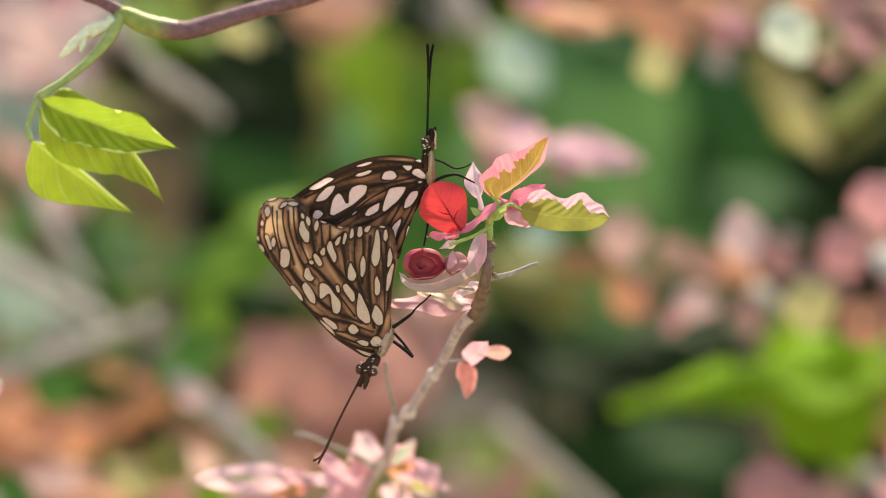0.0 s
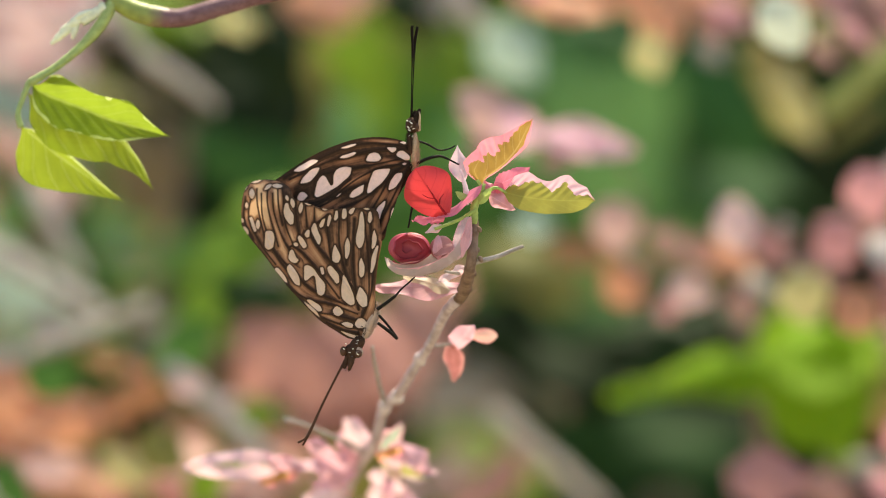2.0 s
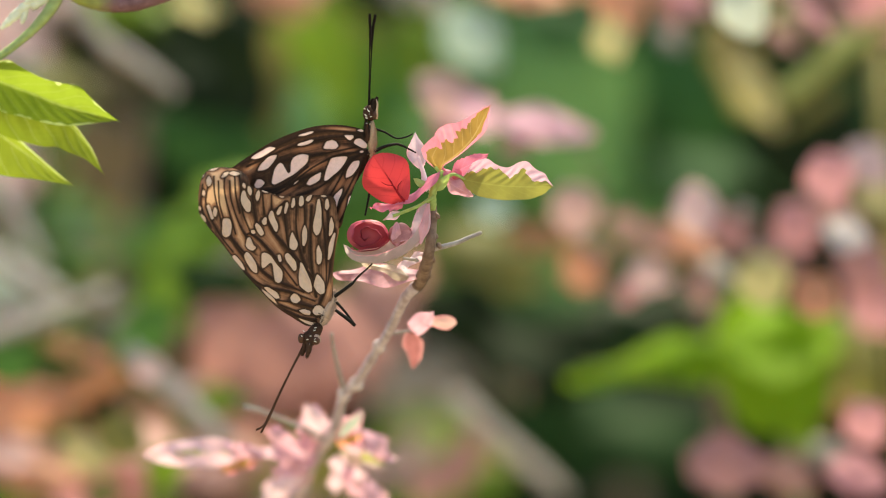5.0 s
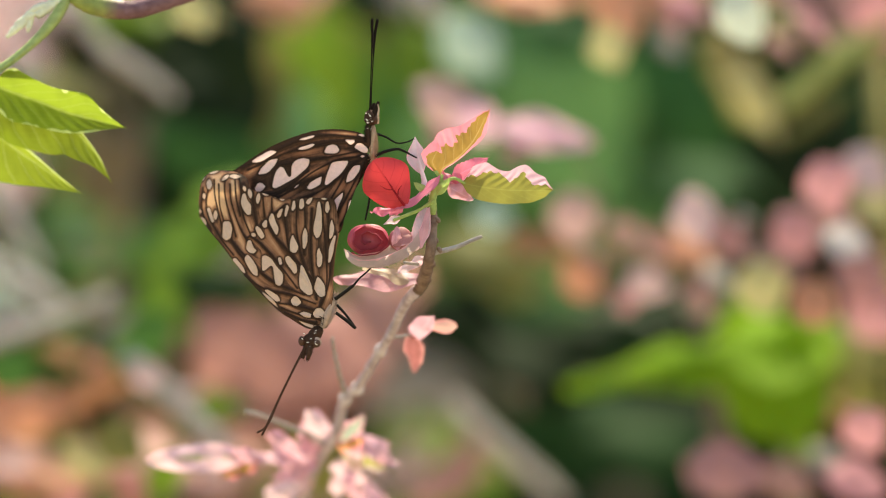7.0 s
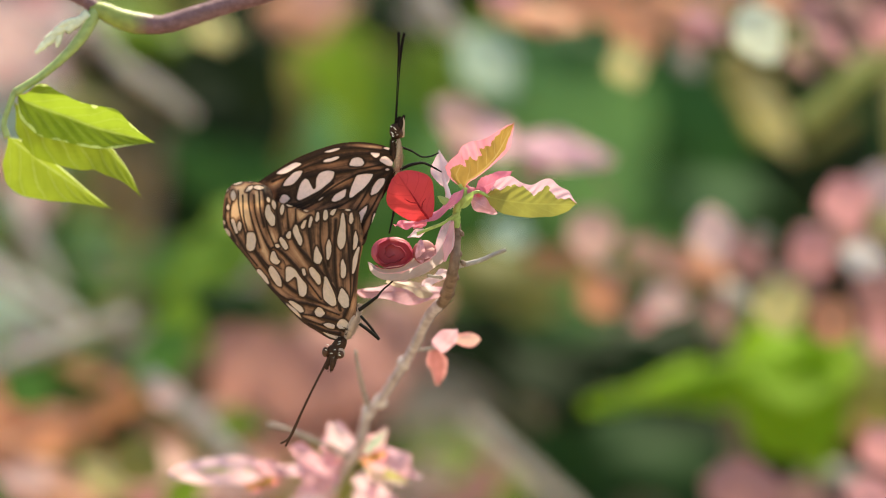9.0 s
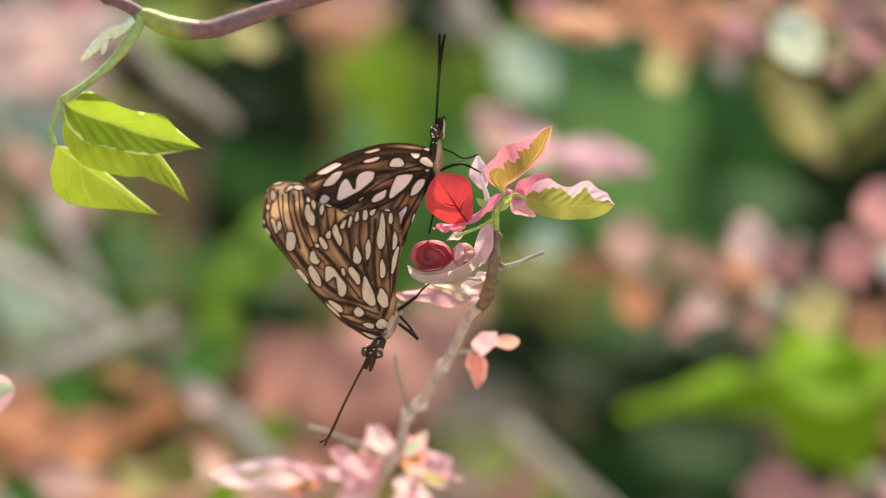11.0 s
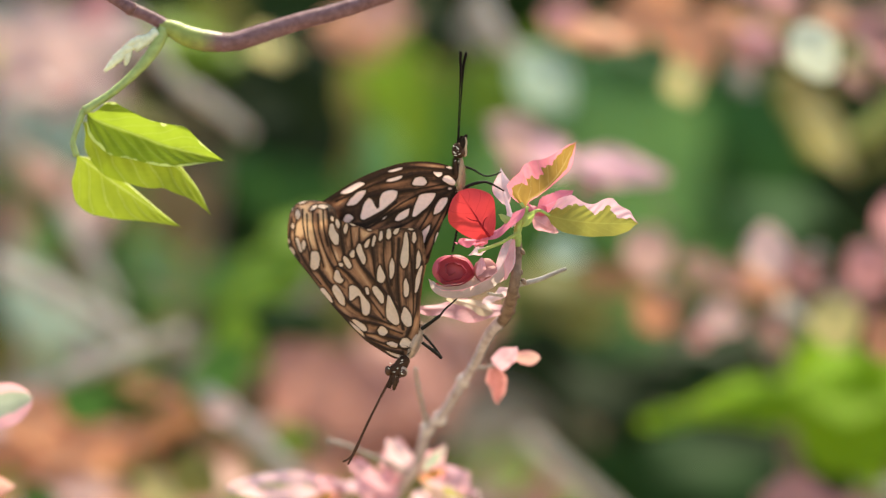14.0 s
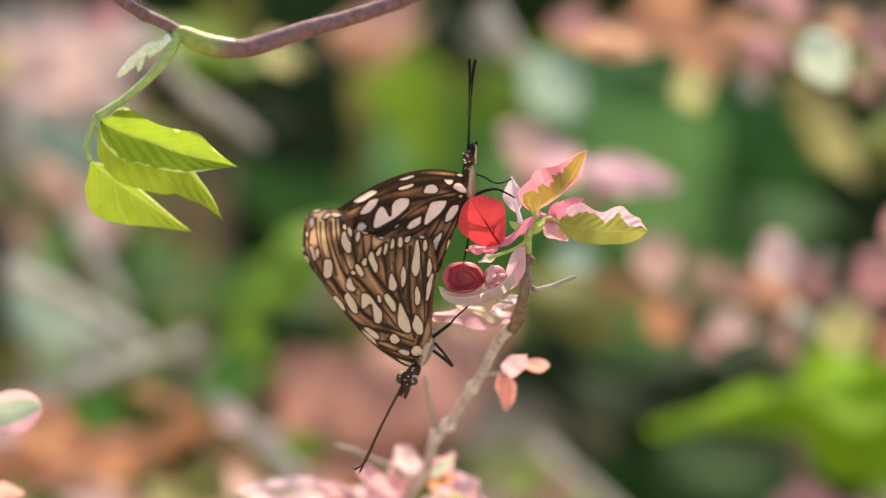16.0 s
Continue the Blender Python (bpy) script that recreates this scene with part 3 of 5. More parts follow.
    for row in ((1012, 40, .26, 160, 66, 8, B_SALMON), (960, 10, .3, 110, 60, 20, B_PINK), (1085, 10, .3, 120, 60, 20, B_SALMON), (1182, 60, .27, 115, 90, 60, B_SALMON), (1240, 20, .3, 130, 70, 20, B_SALMON),
                (1164, 118, .25, 92, 72, 70, B_BEIGE), (1272, 112, .33, 70, 50, 40, B_STONE), (1396, 62, .20, 118, 84, 60, B_PALE), (1330, 10, .34, 100, 60, 30, B_BROWN), (1270, 55, .32, 90, 50, 60, B_MAUVE)):
        far_leaf(s, *row, 0, False)
    for row in ((1492, 35, .27, 95, 50, 45, B_MAUVE), (1522, 85, .26, 90, 42, 42, B_PINK), (1470, 115, .32, 70, 40, 40, B_MAUVE), (1570, 20, .3, 110, 56, 30, B_BROWN), (1640, 60, .3, 130, 80, 60, B_PINK), (1120, -60, .3, 150, 80, 30, B_SALMON), (1300, -50, .3, 150, 80, 20, B_PINK)):
        far_leaf(s, *row, 0, False)
    for row in ((1130, 20, .28, 120, 58, 15, B_SALMON), (1300, 45, .28, 100, 60, 30, B_PINK), (1432, 8, .30, 90, 54, 20, B_SALMON)):
        far_leaf(s, *row, 0, False)
    clutter(s, (930, -40, 1600, 60), (.28, .4), 18, (36, 80), (B_SALMON, B_PINK, B_BROWN, B_OLIVE, B_MAUVE, B_SHADE_DARK), 37)
    clutter(s, (1440, 60, 1600, 150), (.32, .42), 8, (50, 90), (B_SHADE_DARK, B_BROWN, B_SHADE_DARK, B_OLIVE), 38)
    # pink-brown shrub low behind the butterflies
    s = thing("pink_shrub", Vector((plan(480, 0, 0.42).x, DIST + 0.42, 0)), "brownish pink leaved shrub low behind the butterflies, out of focus", "shrub", "pink shrubs")
    rooted(s, plan(500, 760, 0.42), M_STEM_BROWN)
    far_stem(s, (500, 900), (300, 700), 0.42, 18, M_STEM_BROWN, 20)
    for row in ((500, 632, .30, 170, 100, 30, B_BLUSHED), (570, 680, .34, 220, 130, 15, B_BLUSHED), (470, 545, .30, 170, 60, 10, B_SHADE_DARK), (680, 640, .36, 230, 140, 40, B_BLUSHED), (640, 740, .38, 230, 120, -20, B_BLUSHED),
                (760, 590, .4, 180, 110, 60, B_BROWN), (100, 765, .3, 200, 85, 10, B_SALMON), (250, 720, .3, 200, 55, -25, B_ORANGE), (120, 668, .33, 250, 66, -22, B_GREEN), (420, 800, .33, 140, 50, -20, B_OLIVE), (360, 760, .34, 190, 70, -30, B_BROWN)):
        far_leaf(s, *row)
    for row in ((350, 850, .3, 220, 110, 10, B_BROWN), (30, 710, .3, 140, 70, 20, B_SALMON), (330, 660, .36, 180, 50, -25, B_ORANGE), (180, 830, .34, 180, 100, 30, B_OLIVE),
                (90, 860, .3, 180, 90, -10, B_BROWN), (480, 860, .36, 200, 90, 5, B_BROWN), (250, 900, .3, 200, 110, 0, B_PINK), (-40, 780, .32, 180, 110, 20, B_SALMON)):
        far_leaf(s, *row)
    for row in ((150, 885, .28, 170, 80, 10, B_SALMON), (235, 850, .28, 110, 60, 30, B_BEIGE), (95, 850, .27, 100, 50, 20, B_PALEPINK), (60, 800, .26, 120, 60, -20, B_SALMON)):
        far_leaf(s, *row, 0, False)
    clutter(s, (-80, 660, 480, 960), (.24, .42), 46, (50, 120), (B_SALMON, B_BROWN, B_STONE, B_OLIVE, B_PALEPINK, B_SALMON, B_YGREEN, B_PINK, B_OLIVE, B_GREEN), 31)
    clutter(s, (380, 800, 900, 960), (.34, .46), 16, (70, 140), (B_BROWN, B_OLIVE, B_YGREEN, B_PALEPINK), 32)
    clutter(s, (450, 610, 760, 740), (.36, .44), 10, (80, 140), (B_BROWN, B_MAUVE, B_BROWN), 33)
    # tall pink shrub, upper corner behind the vine
    s = thing("pink_shrub", Vector((plan(-120, 0, 0.5).x, DIST + 0.5, 0)), "pale pink shrub behind the vine with light grey stems", "shrub", "pink shrubs")
    rooted(s, plan(-60, 40, 0.5), M_STEM_PALE, 0.008)
    for row in ((10, 20, .40, 200, 90, 5, B_PALEPINK), (135, 5, .44, 130, 60, 20, B_PALEPINK), (-30, 70, .44, 180, 90, -15, B_PALEPINK), (560, 30, .36, 120, 75, 15, B_SALMON),
                (428, 54, .25, 100, 62, 60, B_BEIGE), (620, 0, .38, 140, 60, 10, B_BROWN), (30, 290, .44, 130, 70, 40, B_BROWN), (120, 330, .46, 120, 60, 70, B_PALEPINK)):
        far_leaf(s, *row)
    clutter(s, (-120, -40, 170, 140), (.36, .5), 13, (60, 130), (B_PALEPINK, B_PALEPINK, B_PINK, B_BEIGE, B_STONE), 34)
    clutter(s, (-80, 140, 330, 640), (.44, .62), 34, (60, 140), (B_GREEN, B_OLIVE, B_UMBER, B_STONE, B_OLIVE, B_SAGE, B_SAGE, B_UMBER), 35)
    # bare grey stems
    s = thing("bare_stems", Vector((plan(200, 0, 0.48).x, DIST + 0.48, 0)), "bare pale grey woody stems crossing behind the vine", "shrub")
    rooted(s, plan(330, 640, 0.46), M_STEM_PALE, 0.009)
    far_stem(s, (175, -10), (264, 122), 0.33, 28, M_STEM_GREY, 4)
    far_stem(s, (260, 117), (396, 212), 0.33, 28, M_STEM_GREY, 6)
    far_stem(s, (-60, 690), (280, 560), 0.32, 30, M_STEM_PALE, 0)
    far_stem(s, (-60, 440), (190, 570), 0.33, 42, M_STEM_PALE, 5)
    far_stem(s, (60, 340), (160, 520), 0.36, 30, M_STEM_PALE, 0)
    far_stem(s, (305, 660), (490, 838), 0.28, 46, M_STEM_GREY, 0)
    far_stem(s, (345, 190), (300, 520), 0.50, 34, M_STEM_BROWN, 0)
    far_stem(s, (230, 590), (350, 470), 0.48, 34, M_STEM_BROWN, 0)
    far_stem(s, (790, -40), (860, 70), 0.34, 40, M_STEM_PALE, 0)
    far_stem(s, (880, 748), (1085, 925), 0.40, 34, M_STEM_PALE, 0)
    far_stem(s, (890, 620), (1015, 755), 0.46, 36, M_STEM_BROWN, 0)
    far_stem(s, (0, 130), (330, 60), 0.5, 40, M_STEM_BROWN, 0)
    # olive branch
    s = thing("olive_branch", Vector((plan(1620, 0, 0.42).x, DIST + 0.42, 0)), "yellow-olive branch with drooping narrow leaves", "shrub")
    rooted(s, plan(1640, 120, 0.42), M_STEM_OLIVE, 0.007)
    far_leaf(s, 1408, 190, .35, 240, 70, 60, B_OCHRE, 0, False)
    far_stem(s, (1468, 222), (1665, 68), 0.30, 40, M_STEM_LEEK, 0)
    for row in ((1370, 190, .38, 170, 42, 62, B_OLIVE), (1420, 215, .34, 150, 50, 60, B_BEIGE), (1530, 230, .42, 150, 36, -35, B_OLIVE), (1350, 125, .36, 90, 44, 40, B_OLIVE)):
        far_leaf(s, *row, 0, False)
    # lobed lime-green leaf
    s = thing("lime_leaved_plant", Vector((plan(1480, 0, 0.4).x, DIST + 0.4, 0)), "bright lime-green lobed leaf on a green stalk, sunlit", "plant")
    rooted(s, plan(1470, 700, 0.39), M_PETIOLE, 0.005)
    for row in ((1276, 693, .33, 390, 88, 172, B_LIME), (1345, 682, .33, 270, 160, 174, B_LIME), (1460, 655, .32, 240, 260, 8, B_LIME), (1462, 722, .31, 210, 220, 35, B_LIME), (1472, 778, .32, 170, 150, 55, B_LIME), (1408, 618, .34, 160, 120, -115, B_LIME), (1510, 640, .33, 150, 130, -20, B_LIME)):
        far_leaf(s, *row, 0, False, 1.3)
    # large dark green leaves in the middle distance; shade is put into the darkest
    s = thing("broad_leaved_shrub", Vector((plan(1150, 0, 0.8).x, DIST + 0.8, 0)), "broad smooth green leaves behind the shrubs, half shade put into the darker colours", "shrub", "broad-leaved shrubs")
    rooted(s, plan(1150, 500, 0.85), M_STEM_BROWN, 0.01)
    for row in ((1060, 230, .62, 380, 280, 60, B_SAGE), (1060, 400, .70, 400, 260, 70, B_SAGE), (1300, 260, .66, 380, 280, 95, B_SHADE_HALF), (1200, 170, .70, 320, 220, 60, B_SHADE_HALF), (1080, 85, .58, 260, 90, 10, B_SHADE_HALF),
                (1490, 330, .62, 280, 190, 80, B_SHADE_GAP), (1350, 370, .6, 260, 150, 20, B_SHADE_HALF), (900, 330, .72, 330, 240, 50, B_SAGE), (790, 440, .64, 330, 220, 30, B_GREEN), (790, 445, .66, 200, 120, 20, B_GREEN)):
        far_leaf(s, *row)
    for row in ((918, 112, .36, 150, 100, 50, B_MINT), (957, 416, .33, 84, 56, 20, B_MINT)):
        far_leaf(s, *row, 0, False)
    for row in ((1040, 590, .56, 260, 140, 40, B_SHADE_GREEN), (1160, 810, .62, 420, 220, 5, B_SHADE_GREEN), (1300, 790, .6, 330, 170, 0, B_SHADE_GAP), (1300, 590, .5, 260, 90, -5, B_SHADE_GAP), (1000, 680, .44, 240, 120, 20, B_SHADE_GAP), (1140, 625, .42, 240, 70, 0, B_SHADE_GAP), (1230, 830, .58, 300, 130, 5, B_SHADE_GREEN), (1090, 760, .6, 220, 110, 5, B_SHADE_GREEN),
                (870, 850, .6, 280, 150, 10, B_YGREEN), (905, 885, .42, 180, 100, 30, B_FRESH), (860, 860, .46, 140, 80, 60, B_BEIGE), (940, 495, .44, 220, 110, 10, B_OLIVE), (890, 612, .42, 170, 90, 20, B_SHADE_GAP), (840, 760, .66, 230, 160, 60, B_STONE), (1560, 250, .8, 260, 200, 30, B_SHADE_GREEN)):
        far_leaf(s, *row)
    s = thing("broad_leaved_shrub", Vector((plan(500, 0, 0.8).x, DIST + 0.8, 0)), "broad yellow-green leaves, and dark ones with shade put into their colour", "shrub", "broad-leaved shrubs")
    rooted(s, plan(500, 500, 0.85), M_STEM_BROWN, 0.01)
    # the near-black leaves below stand in for a gap in deep shade
    for row in ((650, 170, .60, 260, 170, 95, B_YGREEN), (720, 210, .66, 280, 180, 70, B_GREEN), (690, 50, .62, 200, 120, 40, B_OLIVE), (735, 40, .46, 140, 76, 20, B_SHADE_GAP), (790, 20, .44, 60, 40, 40, B_STONE), (830, 150, .5, 190, 120, 70, B_YGREEN), (500, 320, .72, 280, 200, 60, B_GREEN),
                (415, 455, .40, 250, 84, -30, B_FRESH), (320, 60, .42, 120, 60, 40, B_YGREEN), (250, 40, .46, 130, 80, 20, B_YGREEN), (640, 110, .56, 170, 110, 80, B_YGREEN), (372, 550, .36, 230, 64, -50, B_FRESH), (455, 500, .40, 180, 70, -40, B_STONE), (520, 400, .5, 150, 70, -40, B_FRESH), (600, 330, .74, 260, 200, 30, B_GREEN), (330, 60, .66, 180, 90, 30, B_OLIVE), (450, 150, .46, 260, 190, 70, B_SHADE_GAP), (480, 90, .48, 180, 130, 20, B_SHADE_GAP), (505, 200, .40, 150, 110, 60, B_SHADE_GAP)):
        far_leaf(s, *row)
    for row in ((500, 135, .32, 165, 76, 82, B_SHADE_GAP), (478, 205, .35, 160, 90, 15, B_SHADE_GAP), (425, 195, .42, 170, 100, 40, B_SHADE_GAP), (440, 295, .44, 220, 120, 20, B_SHADE_HALF), (530, 265, .60, 150, 90, 20, B_SHADE_HALF), (335, 640, .28, 150, 80, -50, B_GREEN), (265, 325, .40, 180, 110, 80, B_UMBER), (365, 700, .33, 190, 120, -45, B_UMBER), (440, 770, .33, 150, 70, -30, B_OLIVE), (1200, 380, .66, 260, 210, 80, B_SAGE), (600, 240, .56, 240, 140, 60, B_SAGE), (440, 470, .38, 190, 90, -30, B_FRESH), (560, 190, .44, 240, 60, 92, B_OLIVE)):
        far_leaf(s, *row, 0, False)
    for row in ((60, 190, .54, 200, 150, 60, B_MINT), (150, 200, .6, 220, 140, 20, B_OLIVE), (40, 590, .6, 220, 150, 40, B_SAGE), (20, 520, .46, 190, 110, 50, B_MINT), (140, 650, .66, 220, 140, 0, B_GREEN),
                (260, 350, .64, 240, 130, 70, B_OLIVE), (240, 470, .66, 230, 150, 50, B_GREEN), (560, 540, .7, 260, 180, 20, B_OLIVE), (430, 640, .72, 260, 160, 60, B_SHADE_DARK)):
        far_leaf(s, *row)


def build_undergrowth():
    """The rest of the shrubs' foliage, round the opening through which the twig is seen."""
    rng = np.random.RandomState(12)
    src = leaf_mesh("small_leaf", 0.6, fold=0.2, curl=0.6, n=5, m=2)
    co = [v.co.copy() for v in src.vertices]
    fc = [tuple(p.vertices) for p in src.polygons]
    ed = [d.value for d in src.attributes["edge"].data]
    al = [d.value for d in src.attributes["along"].data]
    bpy.data.meshes.remove(src)
    for mat, label, x0, x1, y0, y1, count in ((B_PINK, "pink lower foliage of the garden shrubs", -0.55, 0.75, 0.18, 0.6, 1500), (B_GREEN, "green lower foliage of the garden shrubs", -1.1, 1.2, 0.55, 1.25, 2200),
                                              (B_SALMON, "salmon lower foliage of the garden shrubs", -0.7, 0.9, 0.25, 0.7, 900)):
        verts, faces, edge, along = [], [], [], []
        while len(verts) < count * len(co):
            x, y, z = rng.uniform(x0, x1), DIST + rng.uniform(y0, y1), 0.03 + 1.0 * rng.rand() ** 0.8
            if noise.noise((x * 5, y * 5, z * 5)) < -0.12 or abs(x) < 0.14 * y and z > 0.74:
                continue
            d = Vector((rng.normal(), rng.normal() * 0.7, -0.2 + rng.normal() * 0.6)).normalized()
            m = lay((x, y, z), Vector((x, y, z)) + d * rng.uniform(0.015, 0.045), rng.uniform(-70, 70), 0.8)
            o = len(verts)
            verts += [m @ c for c in co]
            faces += [tuple(o + q for q in f) for f in fc]
            edge += ed
            along += al
        ob = new("undergrowth", mesh_from("undergrowth", verts, faces, {"edge": edge, "along": along}))
        ob.data.materials.append(mat)
        tagged(ob, label, "foliage", kind="stuff")
    stems = []
    for i in range(40):
        x, y = rng.uniform(-0.8, 0.9), DIST + rng.uniform(0.22, 1.1)
        if abs(x) < 0.12:
            x += 0.2
        part_top = Vector((x + rng.normal() * 0.08, y + rng.normal() * 0.05, rng.uniform(0.5, 0.74)))
        stems.append(tube("stem", [(x, y, -0.02), Vector((x, y, 0)).lerp(part_top, 0.5) + Vector((rng.normal() * 0.03, 0, 0)), part_top], [0.006, 0.004, 0.002], 6, 8, 0.05, i))
    bm = bmesh.new()
    for me in stems:
        bm.from_mesh(me)
        bpy.data.meshes.remove(me)
    me = bpy.data.meshes.new("undergrowth_stems")
    bm.to_mesh(me)
    bm.free()
    me.materials.append(M_STEM_BROWN)
    tagged(new("undergrowth_stems", me), "thin brown stems of the garden shrubs", "stems", kind="stuff")


B_ROSY = leaf_material("far_rosy_leaf", (0.86, 0.49, 0.61), through=0.5, scale=120.0, rough=0.5)
B_DUSTY = leaf_material("far_dusty_pink_leaf", (0.62, 0.38, 0.37), through=0.4, scale=120.0, rough=0.5)
B_ASH = leaf_material("far_ash_leaf", (0.60, 0.53, 0.54), through=0.4, scale=120.0, rough=0.4)
# The next two greens carry the shade of the gaps in their colour.
B_SHADE_GAP = leaf_material("far_shade_gap_leaf", (0.012, 0.022, 0.007), through=0.1, scale=60.0, rough=0.8, veins=0.0)
B_SHADE_GREEN = leaf_material("far_shade_green_leaf", (0.028, 0.075, 0.018), through=0.2, scale=60.0, rough=0.7, veins=0.1)
B_FRESH = leaf_material("far_fresh_green_leaf", (0.19, 0.32, 0.04), through=0.4, scale=60.0, rough=0.5)
# A step between: this green is darkened to imitate half shade.
B_SHADE_HALF = leaf_material("far_shade_half_leaf", (0.036, 0.10, 0.028), through=0.25, scale=60.0, rough=0.7, veins=0.1)
B_BLUSHED = leaf_material("far_blushed_leaf", (0.48, 0.23, 0.205), through=0.4, scale=120.0, rough=0.5)
B_OCHRE = leaf_material("far_ochre_leaf", (0.40, 0.335, 0.15), through=0.4, scale=60.0, rough=0.6)
B_UMBER = leaf_material("far_umber_leaf", (0.16, 0.115, 0.065), through=0.25, scale=60.0, rough=0.7)
B_STONE = leaf_material("far_grey_leaf", (0.36, 0.31, 0.29), through=0.3, scale=120.0)


# ---- the twig with the red leaf ----
TWIG_LEAN = {}


def leaning(parent, v):
    """The twig leans away from the lens towards its foot."""
    return max(0.0, v - 500.0) / 330.0 * TWIG_LEAN.get(parent.name, 0.0)


def seg(parent, name, pts, radii, material, back=0.0, label="", knobs=0.06, sides=10, n=24):
    w = [plan(p[0], p[1], back + leaning(parent, p[1]) + (p[2] * U if len(p) > 2 else 0.0)) for p in pts]
    return part(name, tube(name, w, [r * U for r in radii], sides, n, knobs, int(pts[0][0])), material, parent, label)


def near_leaf(parent, base, tip, width, material, roll=0.0, back=0.0, label="", name="leaf", **shape):
    """base and tip: (u, v, units behind); width in units."""
    a = plan(base[0], base[1], back + leaning(parent, base[1]) + base[2] * U)
    b = plan(tip[0], tip[1], back + leaning(parent, tip[1]) + tip[2] * U)
    ln = (b - a).length / U
    me = leaf_mesh(name, wide=width / ln, seed=int(base[0] + tip[1]), **shape)
    return part(name, me, material, parent, label, lay(a, b, roll))


def build_twig():
    root = Vector((plan(560, 0, 0.10).x, DIST + 0.10, 0))
    s = thing("shrub_twig", plan(700, 800), "grey-brown twig with red, pink and variegated young leaves", "twig")
    TWIG_LEAN[s.name] = 0.07
    seg(s, "stem", [(866, 405, 2), (866, 440), (858, 500), (843, 548), (826, 568)], [6.5, 8.5, 10.8, 11.5, 10.2], M_BARK_YOUNG_SHADED, n=40, knobs=0.13, sides=14, label="brown young wood, the shade of the leaves put into its bark")
    seg(s, "stem", [(834, 558), (812, 584), (783, 640), (756, 680), (730, 720), (700, 754), (684, 810), (650, 858), (615, 930, 10)],
        [10, 9.2, 8.4, 8.6, 8.6, 10, 10.5, 11.5, 13], M_BARK, n=70, knobs=0.10, sides=14, label="grey older wood")
    low = tube("stem", [plan(617, 925, 0.0902 + 10 * U), plan(560, 1150, 0.10), (root.x - 0.02, root.y, 0.45), (root.x, root.y, -0.02)], [14 * U, 18 * U, 0.004, 0.006], 12, 40, 0.08, 4)
    part("stem", low, M_BARK, s)
    for u, v in ((866, 470), (860, 512), (838, 556), (684, 800), (870, 435), (852, 540), (872, 488), (850, 525)):
        part("bud_scar", blob("bud_scar", plan(u + (4 if v < 600 else -3), v, leaning(s, v) - 4 * U), ((4 * U, 0, 1.5 * U), (0, 5 * U, 0), (-3 * U, 0, 6 * U)), 10, 0.15, u), M_BARK if v > 560 else M_BARK_YOUNG_SHADED, s)
    for u, v, r in ((766, 664, 11), (724, 730, 11.5), (702, 748, 11.5)):
        part("node", blob("node", plan(u, v, leaning(s, v) - 1 * U), ((r * U, 0, 0.3 * r * U), (0, 0.95 * r * U, 0), (-0.4 * r * U, 0, 1.15 * r * U)), 18, 0.05, u), M_NODE, s, "swollen pale node of the twig")
    seg(s, "side_twig", [(864, 494, 4), (905, 484, 8), (930, 474, 10), (952, 466, 12)], [5.2, 4.4, 3.8, 3.2], M_TWIG)
    seg(s, "side_twig", [(856, 513, 2), (832, 512, -4), (812, 509, -8)], [3.6, 3, 2.6], M_TWIG)
    seg(s, "side_twig", [(668, 828), (630, 808, -6), (590, 790, -10), (555, 775, -14), (524, 767, -18)], [6, 5, 4, 4, 5], M_TWIG)
    seg(s, "side_twig", [(703, 742, 6), (693, 705, 14), (685, 665, 22), (682, 640, 26)], [5, 4, 3.5, 3], M_TWIG)
    # green shoot with its leaf stalks
    seg(s, "shoot", [(866, 425), (866, 395, -4), (876, 372, -6), (884, 355, -4)], [7, 7.5, 6.5, 4.5], M_GREENTIP, knobs=0.1)
    seg(s, "leaf_stalk", [(868, 400, -8), (845, 415, -14), (820, 425, -18), (795, 434, -20)], [4, 3, 3, 3], M_GREENTIP, label="pale green leaf stalk")
    seg(s, "leaf_stalk", [(872, 385, -6), (888, 370, -8), (905, 362, -8), (925, 372, -8)], [4, 3.2, 3, 3], M_GREENTIP, label="pale green leaf stalk")
    seg(s, "leaf_stalk", [(866, 392, -4), (856, 375, -4), (848, 350, 0), (842, 330, 4)], [5, 4, 4, 3], M_BLUSH, label="pale pink leaf stalk")
    seg(s, "leaf_stalk", [(876, 380, -8), (880, 362, -12), (872, 348, -14)], [4, 3, 3], M_GREENTIP)
    # leaves of the crown
    broad = ((0, 0.6), (0.05, 0.82), (0.12, 0.9), (0.3, 1.0), (0.5, 0.84), (0.65, 0.6), (0.78, 0.38), (0.9, 0.2), (1, 0))
    slip = ((0, 0.2), (0.3, 0.2), (0.5, 0.4), (0.65, 0.9), (0.72, 1.0), (0.85, 0.5), (1, 0))
    part("leaf", arch_leaf("leaf", [(880, 357, -12), (886, 344, -14), (902, 334, -16), (922, 318, -19), (941, 296, -23), (957, 267, -27), (973, 238, -31)], 58, -14, -0.05, -0.3, n=60, m=12, bow=0.0, seed=3, shape_near=broad, shape_far=slip), M_VARIEGATED, s, "olive leaf with a pink rim")
    crest = ((0, 0.35), (0.1, 0.8), (0.24, 1.0), (0.38, 0.78), (0.5, 0.76), (0.62, 1.06), (0.72, 1.1), (0.8, 0.72), (0.92, 0.5), (1, 0.3))
    keel = ((0, 0.3), (0.2, 0.85), (0.5, 1.0), (0.75, 0.85), (0.9, 0.45), (1, 0.1))
